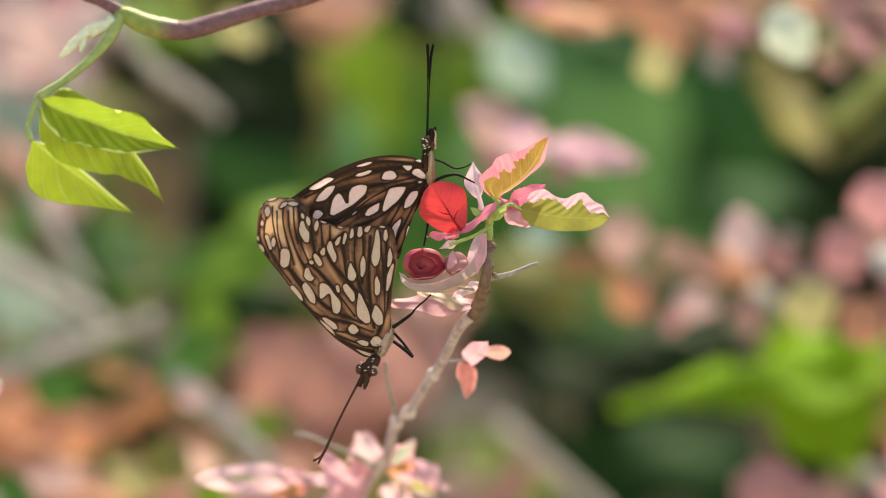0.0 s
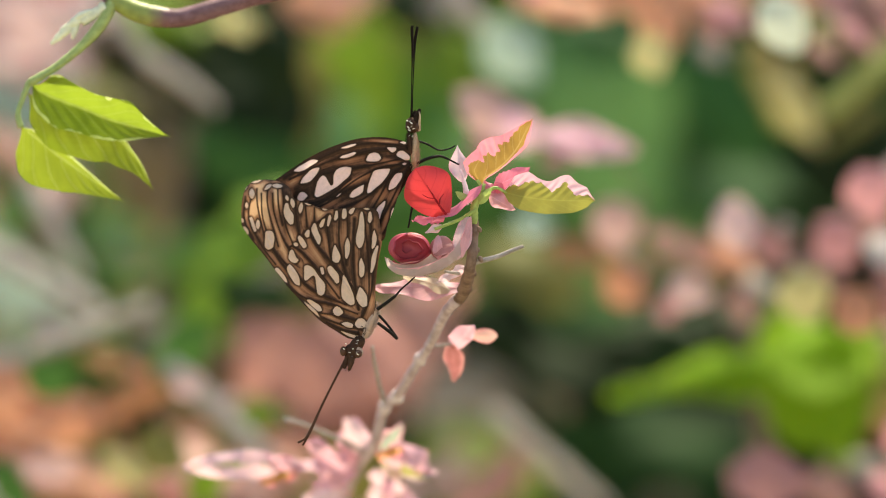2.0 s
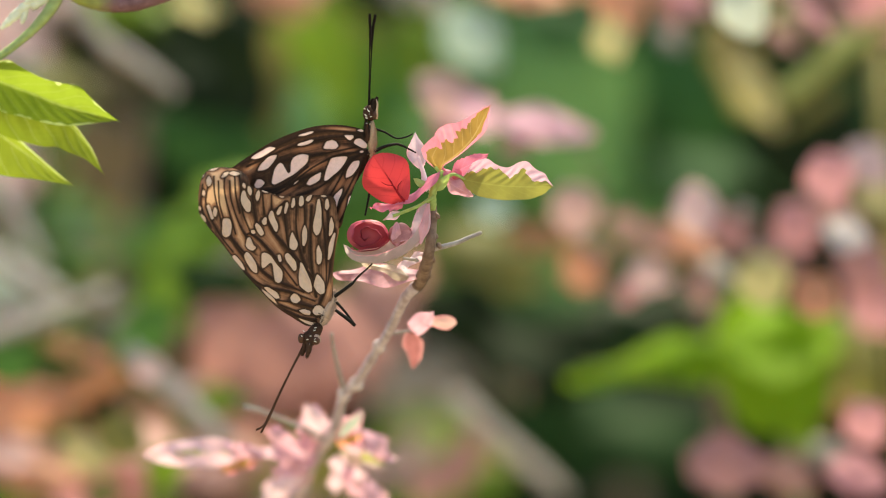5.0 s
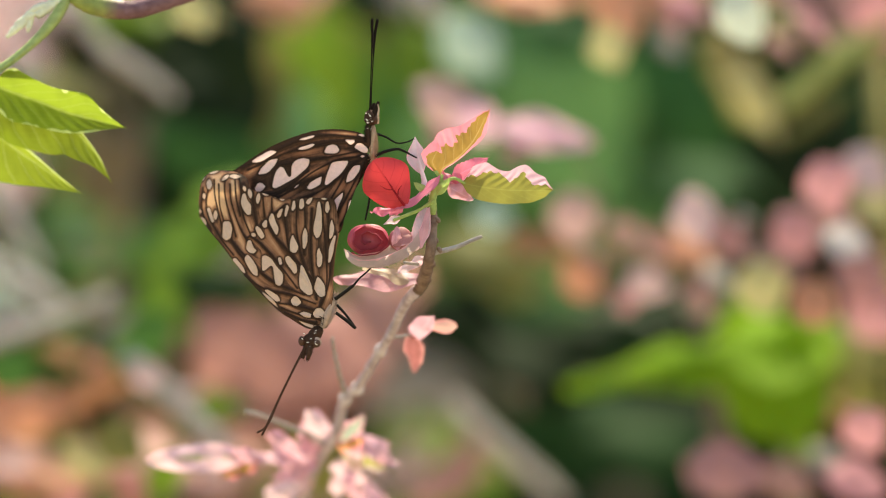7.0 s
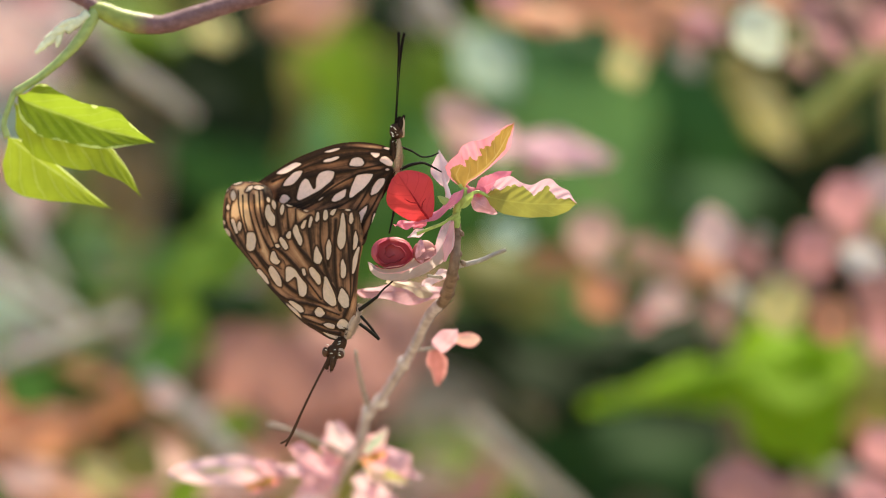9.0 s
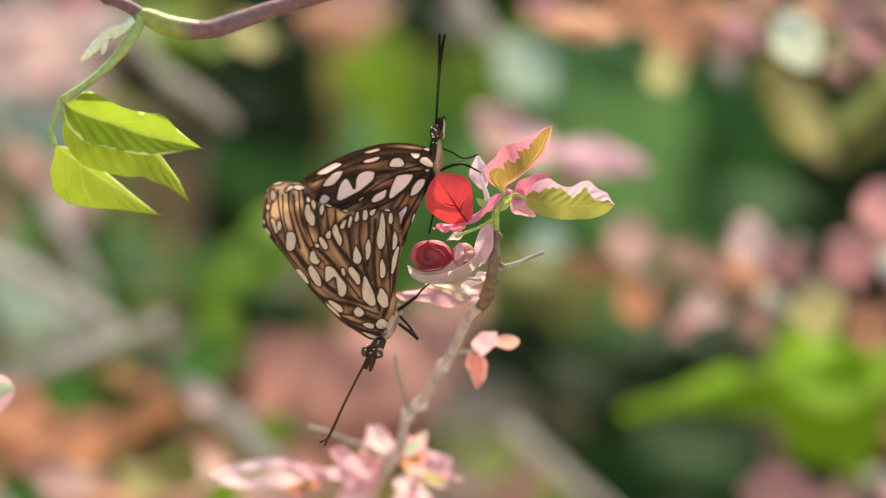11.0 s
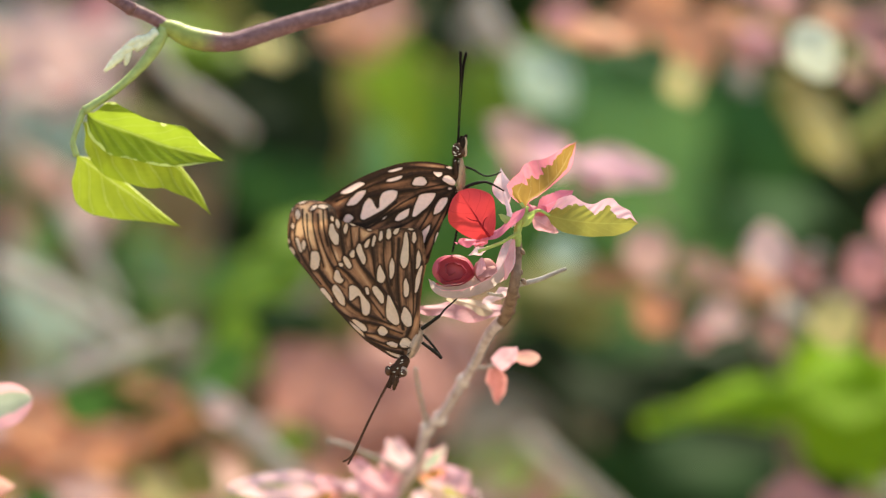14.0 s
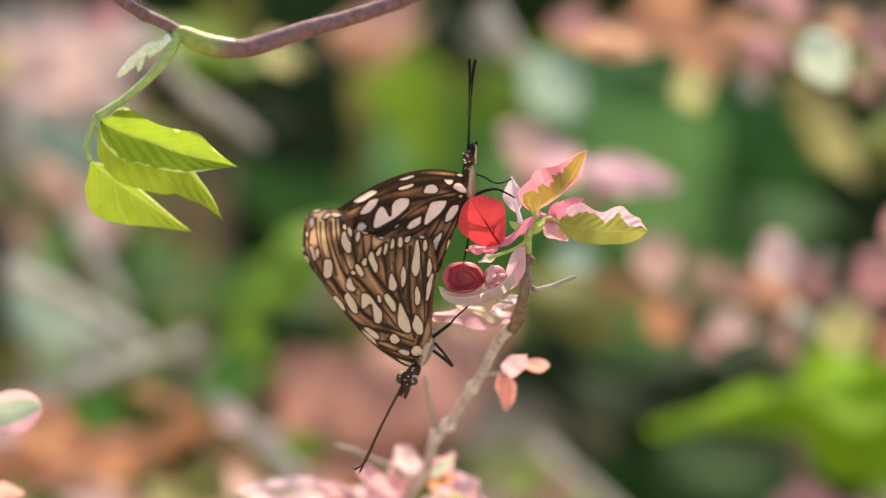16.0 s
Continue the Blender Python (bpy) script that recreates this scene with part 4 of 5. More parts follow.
    part("leaf", arch_leaf("leaf", [(916, 370, -10), (955, 379, -14), (1000, 385, -18), (1040, 387, -22), (1081, 387, -26)], 44, -26, -0.1, 0.1, n=70, m=12, bow=0.0, seed=6, shape_near=crest, shape_far=keel), M_WAVY_RIM, s, "olive leaf with a wavy pale pink rim")
    near_leaf(s, (900, 362, 2), (966, 326, 8), 36, M_ROSE, 25, label="rose-pink young leaf", fold=0.3, curl=0.5, wave=0.06, teeth=0.2, n=18)
    near_leaf(s, (880, 356, -16), (792, 418, -28), 34, M_ROSE, 62, label="narrow pink leaf seen on its edge", fold=0.2, curl=-0.3, wave=0.03, n=18)
    near_leaf(s, (846, 352, 8), (838, 286, 14), 36, M_BLUSH, 20, label="pale pink upright leaf", fold=0.5, curl=-0.2, wave=0.05, n=16)
    near_leaf(s, (888, 372, -4), (938, 400, 4), 30, M_PINK, 10, label="crumpled pale pink leaflet", fold=0.5, curl=0.8, wave=0.12, n=16)
    near_leaf(s, (905, 352, -2), (930, 392, 2), 24, M_ROSE, -20, label="crumpled pink leaflet", fold=0.6, curl=0.6, wave=0.1, n=14)
    near_leaf(s, (816, 412, -22), (762, 326, -44), 88, M_RED, 4, label="rounded glowing red leaf", fold=0.14, curl=0.5, wave=0.03, peak=0.57, blunt=0.55, lobes=0.03, cup=-0.25, n=34, m=12)
    seg(s, "midrib", [(816, 408, -28), (804, 392, -36), (792, 372, -44), (782, 356, -48)], [2.6, 1.8, 1.2, 0.5], M_RED_RIB, knobs=0.25, label="dark red midrib of the red leaf")
    seg(s, "midrib", [(804, 392, -36), (806, 380, -42), (812, 372, -44)], [1.2, 0.9, 0.4], M_RED_RIB, knobs=0.2)
    seg(s, "midrib", [(796, 380, -42), (784, 378, -44), (774, 372, -46)], [1.2, 0.9, 0.4], M_RED_RIB, knobs=0.2)
    near_leaf(s, (812, 410, -20), (756, 420, -14), 22, M_ROSE, 35, label="crumpled dark pink leaf foot", fold=0.4, curl=0.4, wave=0.12, n=14)
    near_leaf(s, (815, 402, -24), (788, 424, -22), 24, M_ROSE, -20, label="crumpled dark pink leaf foot", fold=0.4, curl=0.4, wave=0.12, n=14)
    # cupped bract with its buds
    part("leaf", arch_leaf("leaf", [(706, 482, -26), (713, 502, -30), (735, 515, -32), (775, 516, -32), (815, 502, -30), (842, 478, -26), (854, 448, -20), (857, 416, -14)], 24, 44, 0.3, 0.6), M_CUP, s,
         "pale translucent cupped leaf holding the buds")
    bud = part("bud", blob("bud", plan(750, 467, -4 * U), ((37 * U, 0, -3 * U), (0, 12 * U, 0), (3 * U, 0, 27 * U)), 40, 0.0, 3, 0.06), M_BUD, s, "crimson folded leaf bud")
    part("fold", rolled_leaf("fold", (750, 467, -24), 38, 29, 2.3, 0.5), M_BUD, bud)
    small = part("bud", blob("bud", plan(808, 468, -12 * U), ((20 * U, 0, 6 * U), (0, 14 * U, 0), (-6 * U, 0, 20 * U)), 36, 0.0, 5, 0.08), M_BUD_DULL, s, "small pink folded bud")
    near_leaf(small, (828, 462, -26), (794, 480, -26), 24, M_BUD_DULL, 30, fold=0.1, curl=0.8, wave=0.05, n=16, m=6, blunt=0.6, name="bud_scale")
    near_leaf(small, (800, 488, -24), (802, 444, -26), 18, M_PINK, -10, fold=0.2, curl=0.7, wave=0.05, n=16, m=6, blunt=0.6, name="bud_scale")
    near_leaf(s, (834, 490, -20), (855, 412, -16), 34, M_PALE_SHELL, 18, label="pale upturned end of the cupped leaf", fold=0.3, curl=0.4, wave=0.03, n=24, m=8, blunt=0.6, peak=0.55)
    near_leaf(s, (842, 486, -28), (860, 412, -20), 15, M_ROSY_RIM, -15, label="pink folded rim of the cupped leaf", fold=0.2, curl=0.5, wave=0.03, n=22, blunt=0.6)
    near_leaf(s, (858, 385, -10), (832, 368, -14), 16, M_GREENLET, 20, fold=0.4, curl=0.6, wave=0.06, n=12)
    near_leaf(s, (856, 392, -8), (846, 358, -2), 14, M_BLUSH, -30, fold=0.4, curl=0.5, wave=0.06, n=12)
    near_leaf(s, (872, 392, -12), (898, 360, -16), 18, M_GREENLET, 10, fold=0.4, curl=0.6, wave=0.05, n=12)
    near_leaf(s, (812, 428, -18), (778, 440, -20), 16, M_BLUSH, -20, fold=0.4, curl=0.7, wave=0.08, n=12)
    near_leaf(s, (902, 372, -6), (884, 348, -4), 18, M_ROSE, 25, fold=0.4, curl=0.7, wave=0.08, n=12)
    # pale leaves below the cup
    near_leaf(s, (846, 540, 8), (686, 536, 24), 42, M_SHELL, 28, label="pale pink leaf draped below the cup", fold=0.25, curl=0.5, wave=0.05, n=26, m=9, blunt=0.6)
    near_leaf(s, (835, 545, 0), (738, 518, 10), 24, M_BEIGE_LEAF, 30, fold=0.3, curl=0.4, wave=0.05, n=16)
    near_leaf(s, (848, 500, 6), (800, 528, 12), 24, M_BLUSH, 40, fold=0.3, curl=0.4, wave=0.05, n=14)
    # withered leaves hanging at the side
    near_leaf(s, (818, 642, 10), (862, 604, 14), 38, M_SHELL, 15, label="small withered pale pink leaf", fold=0.3, curl=0.8, wave=0.06, n=18, blunt=0.6, peak=0.5)
    near_leaf(s, (838, 618, 14), (904, 626, 18), 27, M_PEACH, 12, label="small withered peach leaf", fold=0.2, curl=0.6, wave=0.03, n=20, blunt=0.55, peak=0.68)
    near_leaf(s, (826, 634, 10), (828, 703, 10), 38, M_RUSSET, 18, label="small hanging russet pink leaf", fold=0.25, curl=0.4, wave=0.03, n=18, blunt=0.7, peak=0.4)
    seg(s, "leaf_stalk", [(784, 642), (806, 640, 6), (824, 637, 10)], [3, 3, 3], M_TWIG)
    # leaves at the foot
    near_leaf(s, (524, 846, -20), (344, 850, -40), 56, M_PINKHEART, 8, label="long pale pink leaf with a green heart", fold=0.25, curl=0.6, wave=0.05, n=24, m=8, blunt=0.6)
    near_leaf(s, (640, 862, -10), (498, 842, -30), 34, M_SHELL, 30, fold=0.3, curl=0.6, wave=0.09, n=20, blunt=0.6)
    near_leaf(s, (545, 858, -16), (478, 880, -30), 30, M_VARIEGATED, 30, fold=0.3, curl=0.6, wave=0.07, n=18, blunt=0.6)
    near_leaf(s, (640, 850, -10), (560, 806, -24), 36, M_SHELL, -20, fold=0.4, curl=0.8, wave=0.1, n=18, blunt=0.6)
    near_leaf(s, (664, 835, 20), (636, 768, 34), 58, M_PALE_SHELL, 0, label="upright pale pink leaf", fold=0.4, curl=0.5, wave=0.08, n=20, blunt=0.6)
    near_leaf(s, (655, 845, 8), (618, 790, 20), 36, M_SHELL, 30, fold=0.3, curl=0.6, wave=0.08, n=16, blunt=0.6)
    near_leaf(s, (650, 858, -20), (572, 888, -40), 46, M_SHELL, 25, fold=0.3, curl=0.6, wave=0.09, n=20, blunt=0.6)
    near_leaf(s, (694, 822, -12), (734, 778, 10), 34, M_CURL, 20, fold=0.4, curl=0.9, wave=0.1, n=18, blunt=0.6)
    near_leaf(s, (684, 838, -24), (736, 818, -30), 26, M_VARIEGATED, 30, label="small olive leaf", fold=0.3, curl=0.6, wave=0.06, n=16, blunt=0.6)
    near_leaf(s, (694, 846, -20), (770, 872, -30), 40, M_VARIEGATED_PALE, 25, label="pale leaf with a yellow heart", fold=0.3, curl=0.7, wave=0.1, n=22, m=8, blunt=0.6)
    near_leaf(s, (712, 818, -10), (788, 862, 0), 44, M_SHELL, -24, label="withered pale pink leaf", fold=0.3, curl=0.7, wave=0.08, n=18, blunt=0.6)
    near_leaf(s, (716, 826, -24), (728, 915, -34), 26, M_PALE_SHELL, 34, fold=0.4, curl=0.5, wave=0.06, n=18, blunt=0.6)
    near_leaf(s, (690, 856, -14), (680, 925, -24), 34, M_PALE_SHELL, 30, fold=0.4, curl=0.5, wave=0.08, n=18, blunt=0.6)
    near_leaf(s, (640, 882, -10), (548, 935, -20), 46, M_PALE_SHELL, 20, fold=0.3, curl=0.6, wave=0.08, n=18, blunt=0.6)
    near_leaf(s, (690, 880, -10), (770, 950, -20), 46, M_SHELL, -20, fold=0.3, curl=0.6, wave=0.08, n=18, blunt=0.6)
    return s


def build_edge_sprig():
    s = thing("pink_sprig", Vector((plan(-260, 0, 0.06).x, DIST + 0.06, 0)), "sprig with curled pale pink leaves beside the vine", "twig")
    rooted(s, plan(-190, 760, 0.05), M_TWIG, 0.004, 0.0)
    seg(s, "side_twig", [(-190, 765), (-130, 740), (-90, 720)], [9, 6, 4], M_TWIG, 0.05)
    seg(s, "side_twig", [(-192, 800), (-150, 822), (-100, 838)], [9, 6, 4], M_TWIG, 0.05)
    near_leaf(s, (-122, 712, 0), (5, 676, -10), 84, M_CURL, 8, 0.04, "curled grey-green leaf with a broad pale pink rim", fold=-0.1, curl=-0.5, wave=0.03, cup=0.5, n=24, m=9, blunt=0.5, peak=0.55)
    near_leaf(s, (-122, 838, 0), (-26, 834, -10), 50, M_PEACH, 25, 0.05, "curled peach-pink leaf", fold=-0.2, curl=-0.9, wave=0.04, cup=0.6, n=20, m=8, blunt=0.7)
    return s


# ---- the vine ----
VB = 0.012


def build_vine():
    s = thing("bean_vine", plan(300, 50, 0.014), "purple-brown vine with a lime-green three-part leaf", "vine")
    seg(s, "stem", [(150, -10, 4), (185, 5), (214, 22), (232, 30)], [13, 12, 12, 13], M_VINE, VB, knobs=0.04, n=16)
    seg(s, "node", [(205, 22), (226, 28, -2), (250, 40, -3), (280, 49, -2), (318, 54)], [12, 18, 20, 20, 17], M_VINE_GREEN, VB, knobs=0.04, n=24, label="swollen green stem node")
    seg(s, "stem", [(312, 53.5), (340, 52), (395, 36), (455, 18), (522, 1), (620, -30)], [17.6, 17.6, 16.4, 15.4, 15, 14.5], M_VINE, VB, knobs=0.03, n=40)
    far1 = tube("stem", [plan(154, -8, 4 * U), plan(60, -60, 0.01), plan(-250, -200, 0.03), plan(-900, 300, 0.05), (plan(-1200, 0, 0.05).x, DIST + 0.05, -0.02)], [12 * U, 13 * U, 15 * U, 20 * U, 24 * U], 10, 40, 0.04, 2)
    part("stem", far1, M_VINE, s)
    far2 = tube("stem", [plan(610, -27), plan(800, -110, 0.01), plan(1100, -330, 0.04), plan(1500, -420, 0.1), plan(1900, -250, 0.2)], [12 * U, 12 * U, 11 * U, 9 * U, 6 * U], 10, 30, 0.04, 3)
    part("stem", far2, M_VINE, s)
    seg(s, "petiole", [(212, 28, -4), (194, 64, -12), (162, 102, -18), (120, 138, -24), (86, 160, -28), (66, 172, -30)], [12, 11, 9, 7.5, 7, 8], M_PETIOLE, VB, knobs=0.03, n=30)
    seg(s, "tendril", [(200, 34, -6), (180, 48, -10), (158, 62, -14)], [10, 9, 8], M_TENDRIL, VB, knobs=0.12, n=12)
    for a, b, r in (((168, 54), (120, 78), 6), ((150, 64), (104, 102), 6.5), ((150, 66), (142, 92), 5), ((185, 40), (138, 60), 5)):
        seg(s, "bud", [(a[0], a[1], -12), ((a[0] + b[0]) / 2, (a[1] + b[1]) / 2 - 2, -16), (b[0], b[1], -18)], [r * 0.9, r * 1.35, r * 0.5], M_TENDRIL, VB, knobs=0.15, n=10)
    seg(s, "leaf_stalk", [(66, 170, -30), (54, 200, -32), (46, 228, -34), (52, 252, -36)], [6, 5, 5, 6], M_PETIOLE, VB, n=20)
    taper = ((0, 0.1), (0.1, 0.62), (0.25, 1.0), (0.45, 0.85), (0.6, 0.68), (0.75, 0.46), (0.88, 0.17), (1, 0))
    belly = ((0, 0.2), (0.07, 0.6), (0.2, 0.96), (0.35, 1.0), (0.55, 0.76), (0.75, 0.34), (0.88, 0.12), (1, 0))
    shoulder = ((0, 0.3), (0.14, 1.0), (0.4, 0.78), (0.6, 0.92), (0.68, 0.95), (0.76, 0.6), (0.88, 0.22), (1, 0))
    part("leaf", arch_leaf("leaf", [(62, 190, 110), (124, 223, 110), (186, 249, 106), (226, 270, 100), (250, 295, 96), (270, 322, 92), (292, 366, 88)], -74, 10, -0.1, -0.5, n=70, bow=0.0, seed=2, shape_near=taper, shape_far=belly), M_VINE_FOLDED, s,
         "middle lime-green leaflet folded along its pale midrib")
    part("leaf", arch_leaf("leaf", [(70, 174, 94), (90, 190, 90), (160, 216, 84), (210, 236, 80), (268, 252, 76), (321, 266, 74)], -52, 43, -0.32, -0.8, n=70, bow=0.0, seed=5, shape_near=taper, shape_far=shoulder), M_VINE_LEAF, s,
         "upper lime-green leaflet lit through, its outer half in the sun")
    part("leaf", arch_leaf("leaf", [(52, 250, 100), (93, 279, 118), (119, 300, 120), (166, 333, 118), (210, 364, 112), (241, 384, 106)], -70, 14, 0.15, -0.5, n=70, bow=0.0, seed=8, shape_near=belly, shape_far=belly), M_VINE_FOLDED, s,
         "lower lime-green leaflet folded along its pale midrib")
    return s


# ---- the butterflies ----
WING_SLOPE = math.tan(radians(14.0))


def rounded(corners):
    """A closed outline with its corners cut twice."""
    p = np.array(corners, float).reshape(-1, 2)
    for _ in range(2):
        q = np.roll(p, -1, 0)
        p = np.stack([0.82 * p + 0.18 * q, 0.18 * p + 0.82 * q], 1).reshape(-1, 2)
    return p


def cell_field(u, v, cells):
    """Signed depth inside the nearest pale cell, in units; a cell of six numbers is an oval (centre, half length, half width,
    angle, taper), any other the corners of its outline."""
    best = np.full(u.shape, -50.0)
    u, v = u + 0.6 * np.sin(v / 6.5 + u / 17.0), v + 0.6 * np.sin(u / 7.3 - v / 15.0)
    for c in cells:
        if len(c) == 6:
            cu, cv, hl, hw, ang, tap = c
            a = radians(ang)
            x = ((u - cu) * math.cos(a) + (v - cv) * math.sin(a)) / 1.05
            y = -(u - cu) * math.sin(a) + (v - cv) * math.cos(a)
            w = hw * np.clip(1 + 1.3 * tap * x / hl, 0.2, 2.0)
            k = (np.abs(x / hl) ** 1.6 + np.abs(y / w) ** 1.75) ** (1 / 1.67)
            best = np.maximum(best, (0.97 - k) * min(hl, hw))
            continue
        p = rounded(c)
        lo, hi = p.min(0) - 9, p.max(0) + 9
        pick = (u > lo[0]) & (u < hi[0]) & (v > lo[1]) & (v < hi[1])
        x, y = u[pick], v[pick]
        far, inside = np.full(x.shape, 50.0), np.zeros(x.shape, bool)
        for a, b in zip(p, np.roll(p, -1, 0)):
            e = b - a
            h = np.clip(((x - a[0]) * e[0] + (y - a[1]) * e[1]) / max(e @ e, 1e-6), 0, 1)
            far = np.minimum(far, np.hypot(x - a[0] - h * e[0], y - a[1] - h * e[1]))
            if a[1] != b[1]:
                inside ^= ((a[1] > y) != (b[1] > y)) & (x < (y - a[1]) / (b[1] - a[1]) * e[0] + a[0])
        best[pick] = np.maximum(best[pick], np.where(inside, far, -far) - 0.5)
    return best


def wing_sheet(name, edge_a, edge_b, cells, veins, lift, bend, rows=110, cols=90, base=0.12, gain=0.4, streaks=()):
    """A wing between two edges that run from the body to its far end, with its veins, pale cells and golden streaks."""
    a, b = smooth_path(edge_a, rows), smooth_path(edge_b, rows)
    s = np.linspace(0, 1, cols + 1)[None, :, None]
    uv = a[:, None, :] * (1 - s) + b[:, None, :] * s
    u, v = uv[..., 0], uv[..., 1]
    rng = np.random.RandomState(7)
    vein, tone, run = np.full(u.shape, 60.0), np.zeros(u.shape), np.zeros(u.shape)
    for i, pts in enumerate(veins):
        p = smooth_path(pts, 16)
        t0 = rng.uniform(0.3, 1.0)
        for k in range(16):
            e = p[k + 1] - p[k]
            h = np.clip(((u - p[k][0]) * e[0] + (v - p[k][1]) * e[1]) / (e @ e), 0, 1)
            d = np.hypot(u - p[k][0] - h * e[0], v - p[k][1] - h * e[1])
            near = d < vein
            vein, tone, run = np.where(near, d, vein), np.where(near, t0, tone), np.where(near, (k + h) * 0.45 + i * 1.7, run)
    cell = cell_field(u, v, cells)
    between_veins = np.clip((vein - 1.5) / 4.5, 0, 1) * (1 - 0.55 * np.clip((vein - 7.0) / 9.0, 0, 1))
    field = base + gain * between_veins * (0.35 + 0.65 * tone) * (0.62 + 0.38 * np.sin(run)) * (0.85 + 0.15 * np.sin(vein * 1.7 + run))
    for su, sv, hl, hw, ang, gold in streaks:
        c, n = math.cos(radians(ang)), math.sin(radians(ang))
        x, y = (u - su) * c + (v - sv) * n, -(u - su) * n + (v - sv) * c
        field += gold * np.exp(-(x / hl) ** 2 - (y / hw) ** 2) * (0.5 + 0.5 * np.clip(vein / 3.5, 0, 1))
    field = np.clip(field, 0, 1) * (0.12 + 0.88 * np.clip((-cell - 0.8) / 4.0, 0, 1))
    field *= np.clip(np.hypot(u - a[:, None, 0], v - a[:, None, 1]) / 6.0, 0, 1)
    dep = lift + WING_SLOPE * (745.0 - u) + bend(u, v) - 1.6 * np.exp(-(vein / 3.5) ** 2)
    verts = [plan(x, y, d * U) for x, y, d in zip(u.ravel(), v.ravel(), dep.ravel())]
    return mesh_from(name, verts, grid_faces(rows + 1, cols + 1), {"cell": cell.ravel(), "vein": vein.ravel(), "field": field.ravel()})


UPPER_VEINS = [[(752, 293), (693, 286), (640, 294), (585, 318), (530, 347)], [(752, 296), (693, 298), (627, 312), (580, 331), (540, 350)], [(752, 310), (703, 321), (650, 331), (600, 340)],
               [(745, 322), (700, 330), (655, 352), (610, 388)], [(740, 327), (700, 362), (668, 386), (630, 402)], [(748, 324), (722, 340), (704, 372), (688, 400)],
               [(750, 330), (733, 362), (718, 392), (698, 430)], [(750, 338), (738, 372), (722, 410), (706, 446)], [(676, 358), (630, 374), (585, 396)], [(648, 350), (600, 386), (560, 394)], [(640, 372), (600, 395), (575, 405)]]
LOWER_VEINS = [[(667, 592), (680, 560), (679, 490), (672, 413)], [(662, 580), (656, 540), (652, 490), (655, 420)], [(655, 560), (638, 513), (628, 463), (628, 410)], [(650, 555), (617, 500), (608, 447), (605, 415)],
               [(655, 545), (620, 503), (590, 470), (576, 445)], [(628, 560), (600, 523), (563, 480), (545, 468)], [(640, 572), (580, 545), (537, 503), (510, 474)], [(660, 588), (613, 571), (570, 561), (530, 533), (497, 494)]]
LOWER_VEINS_2 = [[(668, 595), (683, 555), (689, 510), (696, 462)], [(660, 600), (620, 590), (585, 583), (555, 560)], [(664, 612), (630, 606), (600, 595)], [(660, 622), (630, 615), (605, 603)],
                 [(490, 374), (493, 420), (513, 477), (535, 510)], [(510, 374), (513, 410), (531, 460), (556, 494)], [(527, 362), (530, 390), (533, 430), (545, 462)], [(550, 388), (552, 420), (558, 452)]]
LOWER_VEINS_3 = [[(568, 397), (571, 433)], [(584, 400), (584, 428)], [(473, 374), (468, 418), (490, 466), (515, 500)], [(482, 366), (484, 400), (500, 470)], [(501, 362), (502, 400), (520, 468)],
                 [(462, 380), (459, 420), (474, 456)], [(519, 365), (521, 400), (528, 430)], [(540, 470), (558, 456), (582, 434), (608, 411)], [(640, 404), (643, 440), (640, 500)], [(682, 404), (684, 440), (684, 480)]]


def fur(name, path, radius, count, length, lean, seed):
    """Short hairs over a body."""
    rng = np.random.RandomState(abs(int(seed)))
    p = smooth_path(path, 40)
    verts, faces = [], []
    for i in range(count):
        k = rng.randint(1, 40)
        a = rng.uniform(0, 2 * math.pi)
        n = Vector((math.cos(a), -abs(math.sin(a)) if rng.rand() < 0.8 else math.sin(a), rng.uniform(-0.3, 0.3)))
        d = Vector((p[k] - p[k - 1])).normalized()
        n = (n - d * n.dot(d)).normalized()
        r = radius * math.sin(math.pi * min(0.95, max(0.08, k / 40))) ** 0.5
        b = Vector(p[k]) + n * r * 0.85
        tip = b + (n * 0.8 + d * lean * rng.uniform(0.4, 1.3) + Vector(rng.normal(0, 0.25, 3))).normalized() * length * rng.uniform(0.5, 1.2)
        side = n.cross(d) * 0.5 * U
        o = len(verts)
        verts += [b - side, b + side, b + d * 0.7 * U, tip]
        faces += [(o, o + 1, o + 3), (o + 1, o + 2, o + 3), (o + 2, o, o + 3)]
    return mesh_from(name, verts, faces)


def limb(parent, name, pts, radii, material, n=24):
    return seg(parent, name, pts, radii, material, n=n, knobs=0.05, sides=8)


UPPER_CELLS = [(629, 295, 635, 291, 653, 287, 660, 287, 657, 291, 643, 295), (627, 313, 633, 307, 653, 301, 659, 303, 653, 308, 637, 313), (674, 319, 679, 304, 690, 301, 698, 304, 704, 312, 698, 318),
               (709, 293, 729, 292, 730, 298, 722, 304), (728, 307, 733, 299, 742, 298, 754, 310, 752, 317, 743, 316), (546, 336, 555, 327, 580, 314, 593, 316, 587, 322, 567, 333, 555, 337)]
UPPER_CELLS_2 = [(557, 359, 563, 345, 577, 332, 594, 328, 589, 340, 577, 354), (582, 378, 590, 352, 598, 342, 605, 345, 610, 355, 613, 361, 617, 358, 618, 340, 623, 332, 637, 327, 651, 328, 649, 340, 643, 348, 627, 360, 603, 376, 588, 382),
                 (676, 374, 682, 350, 688, 334, 702, 330, 719, 331, 715, 342, 703, 358, 683, 374), (713, 370, 717, 355, 728, 340, 741, 337, 740, 348, 728, 364)]
